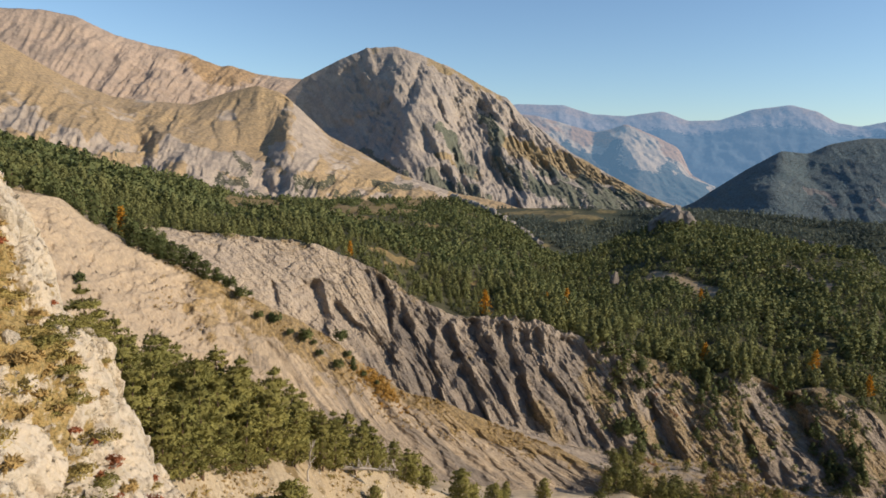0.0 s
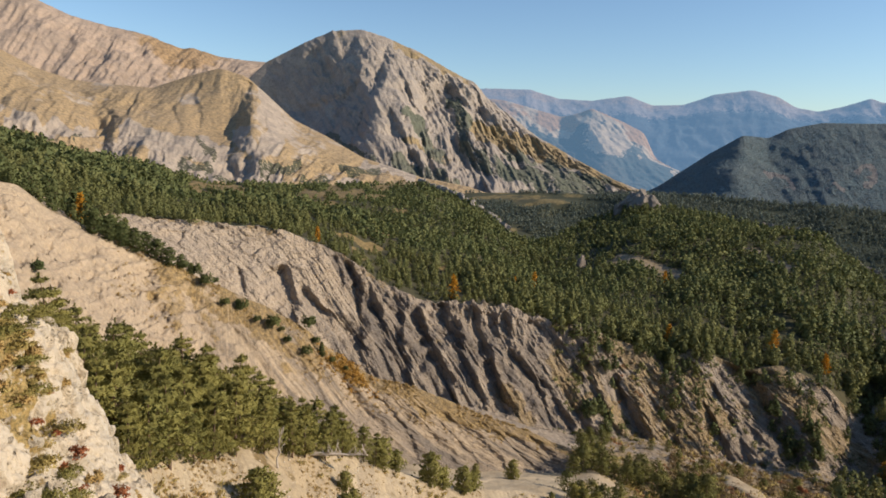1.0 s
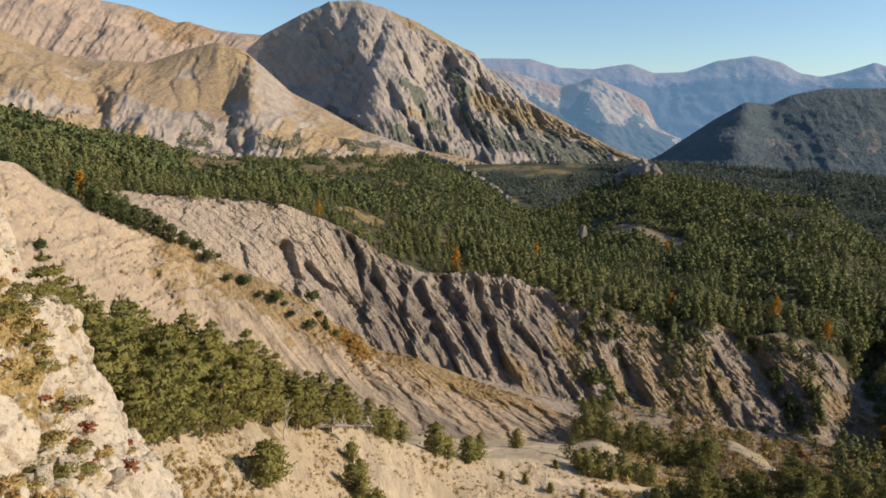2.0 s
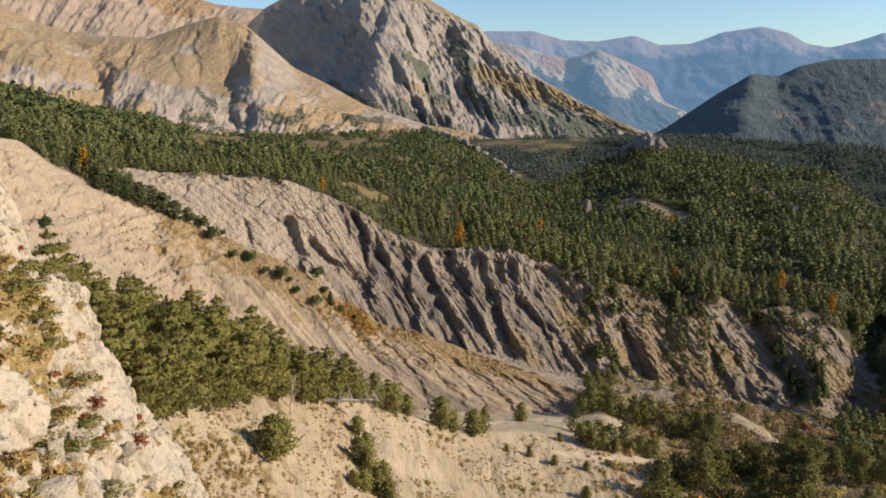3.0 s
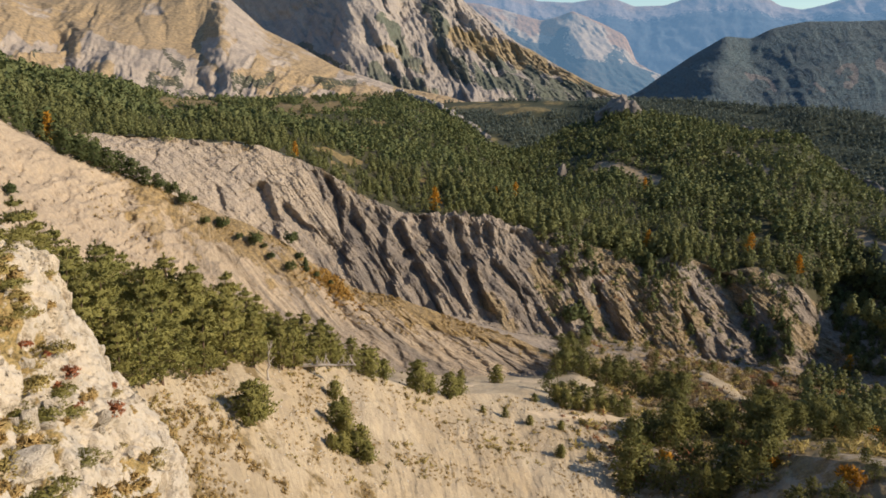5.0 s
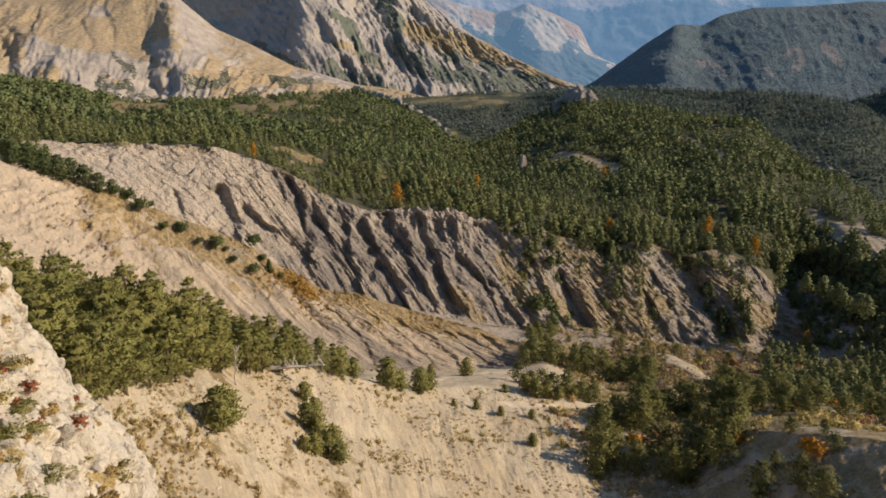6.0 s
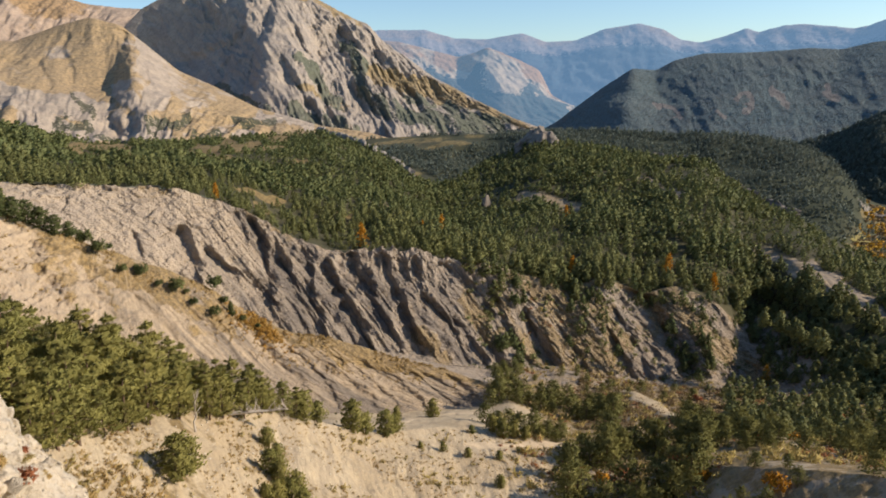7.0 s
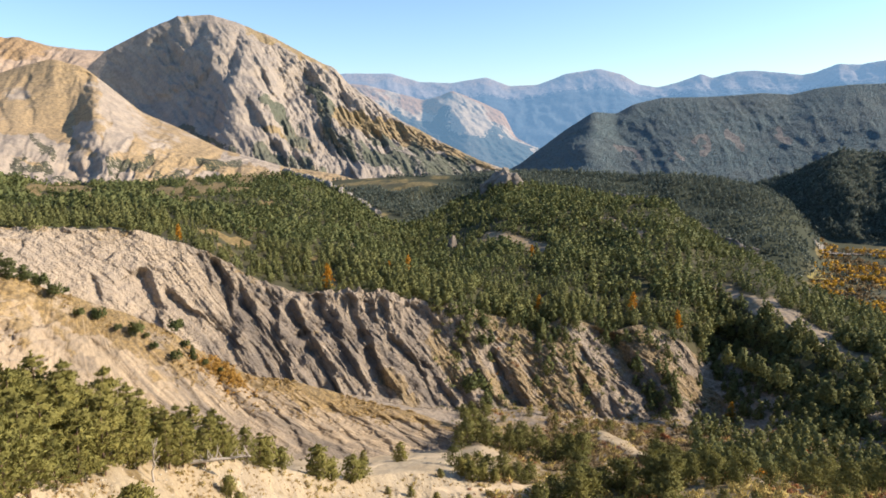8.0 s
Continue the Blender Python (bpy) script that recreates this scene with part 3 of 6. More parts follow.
cutting = cutting * smooth(15, 10, B) * smooth(-50, -40, B) * fade * (0.35 + 0.65 * smooth(-18, 0, B))
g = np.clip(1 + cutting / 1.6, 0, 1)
E = np.degrees(np.arctan2(Z, D))
runnel = furrows(B, E, RUNNELS + SPUR_RILLS, 3.0, 3.0) * smooth(0.0, 0.08, V) * smooth(1.0, 0.9, V)
Zs = rough_ground(B, D, Z) + 0.25 * cutting + 0.75 * craggy + 0.75 * streaks + 0.6 * fade + runnel * Z / D
Ds = D - 0.2 * cutting - 0.75 * craggy - 0.75 * streaks + runnel
topband = smooth(0.52, 0.8, V + 0.14 * fbm(B / 4, V * 2, 2.2, 3) - 0.1 * smooth(0, 8, B)) * smooth(-27, -20, B)
# darker towards the foot, in the cuts and between ledges, besides grey streaks
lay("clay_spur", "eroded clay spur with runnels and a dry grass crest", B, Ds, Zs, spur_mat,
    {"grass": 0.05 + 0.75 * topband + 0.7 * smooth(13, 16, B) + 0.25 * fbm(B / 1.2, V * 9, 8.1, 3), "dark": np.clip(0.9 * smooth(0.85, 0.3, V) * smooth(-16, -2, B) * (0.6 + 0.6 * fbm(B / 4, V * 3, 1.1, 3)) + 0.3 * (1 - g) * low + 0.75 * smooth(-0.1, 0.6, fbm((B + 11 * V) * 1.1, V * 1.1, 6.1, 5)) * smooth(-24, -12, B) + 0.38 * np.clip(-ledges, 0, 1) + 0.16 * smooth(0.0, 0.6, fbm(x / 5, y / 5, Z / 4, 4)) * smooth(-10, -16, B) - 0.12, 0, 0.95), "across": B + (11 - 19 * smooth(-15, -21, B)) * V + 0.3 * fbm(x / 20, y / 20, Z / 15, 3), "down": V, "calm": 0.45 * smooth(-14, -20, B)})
B, D, Z, V = strip(SPUR_CREST, RAVINE, WIDE, 24)
lay("ravine", "narrow ravine behind the clay spur", B, D, rough_ground(B, D, Z), marl_mat, {"grass": 0.45 * smooth(0.5, 0, V) + 0.3 * smooth(-26, -30, B) + 0.5 * smooth(12, 15, B), "dark": 0.2 + 0.3 * smooth(13, 17, B)})

# badlands: a steep face of dark marl cut by slanting runnels
B, D, Z, V = strip(RAVINE, BAD_TOP, DENSE, 190)
E = np.degrees(np.arctan2(Z, D))
shear = np.interp(B, [-20, -10, -3, 4, 10, 18, 30], [12.0, 10.5, 8.0, 7.0, 7.5, 8.0, 9.0])
q = np.interp(B - shear * (1 - V), [-60, -30, -10, 5, 12, 40], [-12, 0, 8, 13.5, 15.4, 22.0])
x, y = polar(B, D)
cutting = sampled(drainage(190, 1250, 0.115, 1.15, 0.42, 7, least=16), -62, 50, B - shear * (1 - V))
warp = 0.3 * fbm(x / 8, y / 8, Z / 8, 2)
own, tilt, gap = worley((x + 0.6 * Z) / 8.5 + warp, y / 8.5 - warp, Z / 5.5 + warp)
own2, tilt2, gap2 = worley((x + 0.6 * Z) / 3.2 - warp, y / 3.2 + warp, Z / 2.4)
slabs = 0.45 * own + 1.5 * tilt + 0.15 * own2 + 0.5 * tilt2
active = smooth(-27, -23, B) * smooth(47, 40, B)
right = smooth(6, 16, B)
fade = smooth(0, 0.06, V) * (1 - (0.55 + 0.43 * right) * smooth(0.84, 1.0, V)) * active * (0.25 + 0.75 * smooth(-18, -3, B))
fall = B - shear * (1 - V) + 0.25 * fbm(x / 25, y / 25, Z / 20, 3)
flutes = (0.45 + 0.55 * smooth(-16, -6, B)) * (ridged(fall * 0.42, V * 0.75, 3.0, 6, 0.6) - 0.8)
clefts = -smooth(0.78, 0.97, ridged(fall * 0.36 + 0.15 * vnoise(B * 0.5, V * 2.0, 2.0), V * 0.5, 12.0, 2, 0.5)) * smooth(-20, -8, B) * (0.4 + 0.6 * vnoise(fall * 0.3, V * 1.4, 5.0))
rills = ridged(fall * 0.95 + 0.2 * fbm(B * 1.5, V * 4, 6.0, 2), V * 1.3, 9.0, 5, 0.62) - 0.8
fine_rills = ridged(fall * 2.3 + 0.25 * fbm(B * 3, V * 7, 2.0, 2), V * 2.2, 4.0, 3, 0.6) - 0.8
carve = (0.16 * cutting + 1.0 * flutes + 1.7 * rills + 1.0 * fine_rills + 0.7 * clefts) * fade
gullies = furrows(B, E, GULLIES_LEFT + GULLIES_MIDDLE + GULLIES_RIGHT + GULLIES_FAR_RIGHT, 7.0) * 1.25 * smooth(0, 0.05, V) * smooth(1.0, 0.93, V) * active
stand_out = knoll_spur(B, E) * smooth(0.0, 0.5, V)
craggy = 0.6 * ridged(x / 9, y / 9, Z / 4.5, 5, 0.66) + 0.4 * ridged(q * 1.7, V * 2.5, 8.0, 5, 0.66) - 0.5
strata = (Z - 0.35 * x + 3 * fbm(x / 22, y / 22, Z / 14, 3)) / 3.0
layers = (tri(strata) + 0.5 * tri(strata * 2.3 + 0.3) - 0.75) * smooth(0, -10, B) * smooth(0.05, 0.2, V) * (0.5 + 0.5 * vnoise(x / 14, y / 14, Z / 6))
broken = (0.8 * craggy + 0.4 * slabs + 0.5 * layers) * active * (0.7 + 0.6 * smooth(0.6, 0.9, V)) * (1 - right * smooth(0.9, 1.0, V))
Zs = rough_ground(B, D, Z) + 0.75 * carve + broken + 1.2 * fade + (gullies - stand_out) * Z / D
Ds = D - 0.85 * carve - broken - 1.4 * fade + gullies - stand_out
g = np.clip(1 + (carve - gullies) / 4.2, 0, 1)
beds = fbm(fall * 0.9, V * 1.3, 6.6, 5)
ribs_grass = bands(B, E, GRASSY_RIBS, 5.0)
crag = smooth(0.62, 0.9, V) * np.exp(-((B - 4) / 6.0) ** 2)
Zs = Zs + crag * 3.6 * ridged(B * 0.9, V * 5, 2.0, 4)
Ds = Ds - crag * 3.6 * ridged(B * 1.3, V * 6, 4.0, 4)
grass = 0.05 + 0.8 * ribs_grass + 0.2 * smooth(9, 16, B) + 0.35 * smooth(0.85, 1, V) + 0.22 * fbm(B / 1.3, V * 7, 1.9, 3) + 0.8 * smooth(-24, -28, B)
# grey streaks are the marl's own; gully bottoms and clefts carry shade as colour
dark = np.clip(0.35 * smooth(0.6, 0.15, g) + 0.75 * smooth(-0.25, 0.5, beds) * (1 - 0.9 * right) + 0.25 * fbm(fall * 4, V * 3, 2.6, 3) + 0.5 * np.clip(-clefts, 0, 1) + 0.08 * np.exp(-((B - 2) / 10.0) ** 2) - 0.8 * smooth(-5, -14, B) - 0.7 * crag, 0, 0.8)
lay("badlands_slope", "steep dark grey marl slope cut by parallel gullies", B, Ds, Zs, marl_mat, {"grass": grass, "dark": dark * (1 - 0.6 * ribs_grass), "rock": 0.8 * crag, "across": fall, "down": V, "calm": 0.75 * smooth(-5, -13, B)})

# wooded plateau, the ridge behind it and the valley
B, D, Z, V = strip(BAD_TOP, PLATEAU, COARSE, 110, 1.5)
x, y = polar(B, D)
hump = 5 * fbm(x / 90, y / 90, 2.0, 3) * np.sin(np.pi * V) ** 0.7 * smooth(38, 26, B) + (12 * np.exp(-((B - 31) / 7) ** 2) - 8 * np.exp(-((B - 12) / 5) ** 2)) * np.sin(np.pi * V)
angle = np.degrees(np.arctan2(Z + hump, D))
GLADES = [(0.45, [(-20.0, -3.6), (-15.8, -4.3)]), (0.5, [(-11.1, -4.5), (-6.7, -4.1)]), (0.2, [(-3.4, -3.3), (-1.9, -3.7)]), (0.22, [(-4.4, -5.5), (-3.3, -5.8)]), (0.25, [(-0.9, -10.0), (0.5, -10.3)]),
          (0.3, [(-7.6, -8.9), (-6.2, -9.7)]), (0.3, [(15.7, -4.9), (17.2, -4.8)]), (0.3, [(-17.4, -3.0), (-14.4, -3.4)])]
SCARS = [(0.5, [(14.6, -9.0), (17.1, -9.2), (19.3, -10.0)]), (0.35, [(24.7, -7.6), (27.4, -8.6)]), (0.2, [(3.6, -9.2), (4.6, -9.7)])]
SPUR_SCAR = [(0.65, [(34.3, -12.9), (38.9, -14.8), (44.3, -17.3)])]
glade, scars, spur_scar = bands(B, angle, GLADES, 2.0), bands(B, angle, SCARS, 4.0), bands(B, angle, SPUR_SCAR, 6.0)
clear = fbm(x / 38, y / 30, 4.0, 3)
thin = 0.9 * smooth(0.0, 0.2, vnoise(x / 22, y / 45, 9.0)) * smooth(-22, -19, B) * smooth(-2, -6, B) * smooth(470, 520, D)
OPEN = np.clip(np.maximum.reduce([0.9 * glade, 0.9 * scars, spur_scar, 0.9 * smooth(1.0, 1.15, clear), thin]), 0, 1)
scarp = np.maximum(spur_scar, scars) * (2.2 * ridged(x / 14, y / 9, 5.0, 4, 0.55) - 1.0)
stand_out = knoll_spur(B, angle) * smooth(1.0, 0.6, V)
lay("wooded_plateau", "rolling forest floor with dry grass clearings", B, D - stand_out, rough_ground(B, D, Z) + hump + scarp - stand_out * Z / D, floor_mat, {"grass": OPEN, "dark": 0.0, "rock": np.maximum(0.9 * spur_scar, 0.6 * scars)})
GLADE_GRID = (B[0], D - stand_out, OPEN)
B, D, Z, V = strip(PLATEAU, BEHIND, COARSE, 24)
lay("plateau_back", "far side of the wooded plateau", B, D, Z, floor_mat, {"grass": 0.0, "dark": 0.0})
B, D, Z, V = strip(BEHIND, MID_RIDGE, COARSE, 50)
x, y = polar(B, D)
hump2 = 14 * fbm(x / 120, y / 120, 6.0, 3) * np.sin(np.pi * V)
flat = smooth(-180, -192, Z) * smooth(35, 37, B)
lay("wooded_ridge", "long wooded ridge beyond the plateau", B, D, Z + hump2, valley_mat, {"grass": 0.05 + 0.6 * fbm(x / 90, y / 60, 3.0, 3) - 0.7 * smooth(9, 15, B) + 0.75 * flat, "dark": (0.3 + 0.65 * smooth(7, 13, B)) * (1 - 0.85 * flat)})
B, D, Z, V = strip(MID_RIDGE, FAR_FLOOR, COARSE, 30)
lay("valley_side", "valley side behind the wooded ridge", B, D, Z, valley_mat, {"grass": 0.3, "dark": 0.2})
B, D, Z, V = strip(FAR_FLOOR, HORIZON, COARSE, 40)
lay("ground", "broad valley floor reaching to the horizon", B, D, Z, valley_mat, {"grass": 0.35, "dark": 0.2})


# ---- mountains ----
def mountain(name, label, crest, middle, foot, bearings, rows, ribs, depth, rough, slant, material, zone, seed, kind="", calm=None, cuts=()):
    """A mountain from its crest line over a middle line to its foot, cut by ribs, with a plain back."""
    (dc, zc), (dm, zm), (df, zf) = crest(bearings), middle(bearings), foot(bearings)
    t = np.linspace(0, 1, rows)[:, None]
    up = np.clip(t / 0.5, 0, 1)
    down = np.clip((t - 0.5) / 0.5, 0, 1)
    D = np.where(t < 0.5, df + (dm - df) * up, dm + (dc - dm) * down)
    Z = np.where(t < 0.5, zf + (zm - zf) * up, zm + (zc - zm) * down)
    B = np.broadcast_to(bearings, D.shape)
    V = np.broadcast_to(t, D.shape)
    step = 1.6 * (bearings[1] - bearings[0])
    lo, hi = bearings[0] - abs(slant) - 2, bearings[-1] + abs(slant) + 2
    cell = radians(step) * float(dm.mean())
    n = int((hi - lo) / step)
    cutting = sampled(drainage(rows, n, depth * 0.011, 0.85, cell, int(seed), wander=1.0), lo, hi, B + slant * (V - 0.5))
    fall = B + slant * (V - 0.5) + 0.5 * fbm(B * 0.35, V * 1.6, seed + 3, 3)
    fine = 0.85 * rough * (ridged(fall * ribs * 3.2, V * 9.0, seed, 6, 0.64) - 0.5)
    fade = smooth(0, 0.1, V) * (1 - 0.55 * smooth(0.85, 1.0, V)) * (0.8 + 0.4 * vnoise(B / 5, V * 2, seed + 6))
    if calm:
        fade = fade * calm(fall, V)
    mx, my = polar(B, D)
    wide = float(dm.mean()) * 0.12
    rugged = ridged(mx / wide, my / wide, Z / (0.7 * wide) + seed, 6, 0.55) - 0.75
    carve = (0.15 * np.clip(cutting, -depth, 0) + 0.2 * depth * (ridged(fall * ribs * 3.3, V * 4.5, seed + 8, 4, 0.55) - 0.8) + 0.28 * depth * (ridged(fall * ribs, V * 1.7, seed + 1, 5, 0.47) - 0.8) + 0.55 * depth * rugged) * fade
    Ds = D - 0.8 * carve - depth * fine * fade - 0.2 * depth * fade
    Zs = Z + 0.55 * carve * (1 - 0.8 * smooth(0.85, 1.0, V)) + 0.5 * depth * fine * fade + 0.10 * depth * fade * (1 - smooth(0.85, 1.0, V))
    r = np.clip(1 + carve / (0.6 * depth), 0, 1)
    E = np.degrees(np.arctan2(Z, D))
    if cuts:
        deep = furrows(B, E, cuts, seed + 2, 2.2) * smooth(0, 0.06, V) * smooth(1.0, 0.94, V)
        Ds, Zs = Ds + deep, Zs + deep * Z / D
    # the back falls away behind the crest
    tb = np.linspace(0, 1, 8)[1:, None]
    Db, Zb = Ds[-1] + 600 * tb, Zs[-1] + (-260 - Zs[-1]) * tb
    Bb = np.broadcast_to(bearings, Db.shape)
    grass, wood = zone(B, V, E, r)
    SLOPES.append((B, Ds, Zs, V))
    pad = np.zeros(Db.shape)
    x, y = polar(np.vstack([B, Bb]), np.vstack([Ds, Db]))
    ob = grid_mesh(name, x, y, np.vstack([Zs, Zb]), material, {"grass": np.vstack([grass, pad]), "wood": np.vstack([wood, pad]), "across": np.vstack([fall, pad]), "down": np.vstack([V, pad])})
    return tagged(ob, label, "mountain", kind="structure")


SLOPES = []


def patches(B, V, seed, fx, fy):
    return fbm(B * fx, V * fy, seed, 4)


def cliff(B, V):
    """Where the pale cliff of the hazy hill stands bare."""
    return 1.2 * np.exp(-((B - 13.2) / 1.3) ** 2) * smooth(0.35, 0.5, V) * smooth(1.0, 0.9, V)


PEAK_CUTS = [(0.9, 95, [(-4.7, 7.9), (-5.4, 5.5), (-6.5, 3.0), (-7.2, 0.8)]), (0.6, 55, [(-3.4, 5.5), (-2.7, 3.4), (-1.4, 1.5)]), (1.4, 130, [(0.1, 5.7), (0.3, 2.9), (1.2, 0.1), (3.1, -2.5)]),
             (0.7, 60, [(-4.5, 3.1), (-3.6, 0.9), (-2.1, -1.9)]), (0.8, 70, [(-6.7, 5.5), (-8.2, 3.0), (-9.5, 0.4)]), (0.7, 60, [(2.8, 4.3), (3.0, 2.0), (4.4, 0.7)]),
             (0.6, 50, [(-9.5, 3.6), (-10.8, 1.3)]), (0.5, 45, [(-2.1, 5.4), (-0.9, 3.1), (-0.2, 1.3)]), (0.35, 20, [(-9.1, 8.4), (-11.3, 5.8)]), (0.35, 20, [(-7.2, 8.2), (-9.5, 4.5)])]
PEAK_MEADOWS = [(0.65, [(1.3, 1.8), (5.5, 0.5), (9.7, -0.8), (16.0, -3.2)]), (0.5, [(-2.9, 0.5), (0.4, -0.8)]), (0.5, [(-4.0, 7.8), (0.7, 6.1)])]
PEAK_SCREES = [(0.3, [(3.9, 0.0), (6.3, -1.4)]), (0.3, [(7.3, 1.1), (10.1, -0.1)]), (0.3, [(-0.1, 0.6), (2.8, -2.6)]), (0.4, [(-4.6, 4.2), (-5.0, 0.9)]), (0.25, [(-3.9, 1.9), (-1.9, -1.8)])]
PEAK_WOODS = [(1.2, [(2.8, -1.0), (7.5, -2.5), (12.9, -3.2)]), (0.8, [(1.2, 3.4), (1.8, 0.6), (2.8, -1.7)]), (0.6, [(-3.0, 2.6), (-2.0, 1.5), (-0.5, -0.8)]), (0.8, [(-3.8, -1.6), (0.5, -2.9)]), (0.4, [(5.5, -0.2), (10.2, -1.7)]), (0.4, [(-9.5, 0.4), (-5.7, -1.4)])]
MEADOW_CUTS = [(0.8, 45, [(-25.2, 1.9), (-25.9, 0.8), (-26.6, -0.7)]), (0.4, 25, [(-24.3, 0.7), (-24.8, -0.8)]), (0.8, 45, [(-15.4, 4.9), (-16.2, 2.9), (-16.5, 1.6)]), (0.8, 42, [(-16.6, 1.3), (-17.4, -1.2), (-16.9, -2.6)]),
               (0.4, 22, [(-19.1, 4.6), (-19.8, 3.2), (-19.4, 1.5)]), (0.3, 14, [(-30.1, 3.6), (-29.6, 2.4)]), (0.5, 25, [(-15.7, -0.9), (-16.4, -3.0)]), (0.3, 14, [(-21.6, 2.8), (-21.0, 1.2)]), (0.3, 14, [(-14.6, 2.6), (-14.2, 0.4)])]
MEADOW_WOODS = [(0.55, [(-19.8, 0.1), (-18.5, -1.0)]), (0.45, [(-21.1, -1.8), (-19.0, -1.9)]), (0.45, [(-14.5, -1.9), (-11.8, -1.9)]), (0.4, [(-11.3, -3.1), (-9.5, -2.9)]), (0.4, [(-8.5, -2.2), (-5.7, -2.4)]), (0.35, [(-18.6, -2.8), (-16.8, -3.0)]), (0.3, [(-27.6, 0.4), (-28.2, -0.3)])]
MEADOW_PALE = [(0.9, [(-24.0, 0.5), (-22.4, -0.6), (-18.5, -0.7)]), (0.8, [(-33.4, 2.0), (-34.7, 2.3)]), (0.7, [(-23.2, -1.7), (-18.1, -2.8)]), (0.5, [(-31.7, 1.1), (-27.2, 0.3)]), (0.8, [(-14.3, 3.4), (-14.1, -0.2)]), (0.6, [(-16.3, 0.7), (-15.0, -1.3)]), (0.4, [(-6.6, -1.9), (-2.4, -2.5)])]
HILL_SCARS = [(0.3, [(31.7, -1.1), (32.4, -2.2)]), (0.3, [(33.3, -0.7), (34.6, -1.8)]), (0.25, [(25.3, -1.4), (27.1, -2.8)]), (0.2, [(29.3, -2.4), (30.5, -2.6)]), (0.3, [(37.4, -0.6), (38.3, -1.4)])]

mountain("pale_mountain_range", "bare pale rocky mountain range with ribbed scree faces",
         line([(-60, 3900, 7), (-45, 3900, 9.2), (-36, 3900, 9.5), (-32.7, 3900, 9.75), (-30.6, 3880, 9.6), (-28, 3850, 8.5), (-25.4, 3850, 8.0), (-22.6, 3850, 7.5), (-20.7, 3850, 6.75), (-19.7, 3850, 6.85),
               (-18, 3850, 6.4), (-15.8, 3850, 6.15), (-14.3, 3850, 6.1), (-11, 3850, 5), (-5, 3850, 0)], 0.12),
         line([(-60, 3400, 3), (-35, 3400, 4.5), (-28, 3350, 4.2), (-20, 3450, 3.4), (-14, 3450, 3), (-5, 3500, -1)]),
         line([(-60, 2700, -4), (-5, 2700, -4)]), np.arange(-60, -5, 0.08), 120, 0.5, 110, 0.2, -6, range_mat,
         lambda B, V, E, r: (0.2 + 0.5 * patches(B, V, 2.0, 0.15, 2), np.zeros(B.shape)), 21.0)
mountain("rocky_peak", "steep rocky peak with shaded flank and ribbed buttresses",
         line([(-24, 3500, -2), (-18, 3450, 2.5), (-14.3, 3400, 6.1), (-11.3, 3330, 7.75), (-9.1, 3300, 8.75), (-6.8, 3280, 8.95), (-4.9, 3260, 8.45), (-2.1, 3260, 7.4), (0.2, 3250, 6.1), (2.6, 3250, 5.0), (3.5, 3250, 3.9),
               (5.4, 3220, 2.55), (7.8, 3150, 0.8), (11.1, 3050, -1.0), (14.2, 2950, -2.6), (17, 2900, -3.6), (20, 2900, -4.4)], 0.12),
         line([(-24, 3300, -4), (-18, 3250, -1), (-14, 3330, 2.2), (-11.5, 3180, 2.3), (-9.3, 2980, 2.6), (-7.2, 2750, 3.0), (-6.0, 2640, 3.4), (-3.2, 2660, 3.2), (-1.2, 2840, 2.9), (0.8, 2760, 2.4), (2.6, 2850, 1.7), (4.2, 2760, 0.8), (5.6, 2830, 0.2), (8, 2760, -1.2), (12, 2700, -2.6), (20, 2650, -5)], 0.6),
         line([(-24, 2600, -5), (-12, 2350, -5), (-6, 2150, -5.5), (4, 2100, -5.5), (20, 2200, -5.6)]), np.arange(-24, 20, 0.07), 160, 0.42, 130, 0.26, 7, peak_mat,
         lambda B, V, E, r: (np.maximum(0.95 * bands(B, E, PEAK_MEADOWS, 1.0), 0.25 * smooth(0.8, 1, V)) + 0.35 * patches(B + 4 * V, V, 1.0, 0.4, 4) - 0.1,
                             np.clip(0.72 * bands(B, E, PEAK_WOODS, 3.0) + 0.3 * patches(B + 5 * V, V, 6.0, 1.4, 6.0) * smooth(3, 0, E) - bands(B, E, PEAK_SCREES, 5.0), 0, 1)), 5.0, calm=lambda u, V: 0.28 + 0.72 * smooth(-10.0, -6.5, u), cuts=PEAK_CUTS)
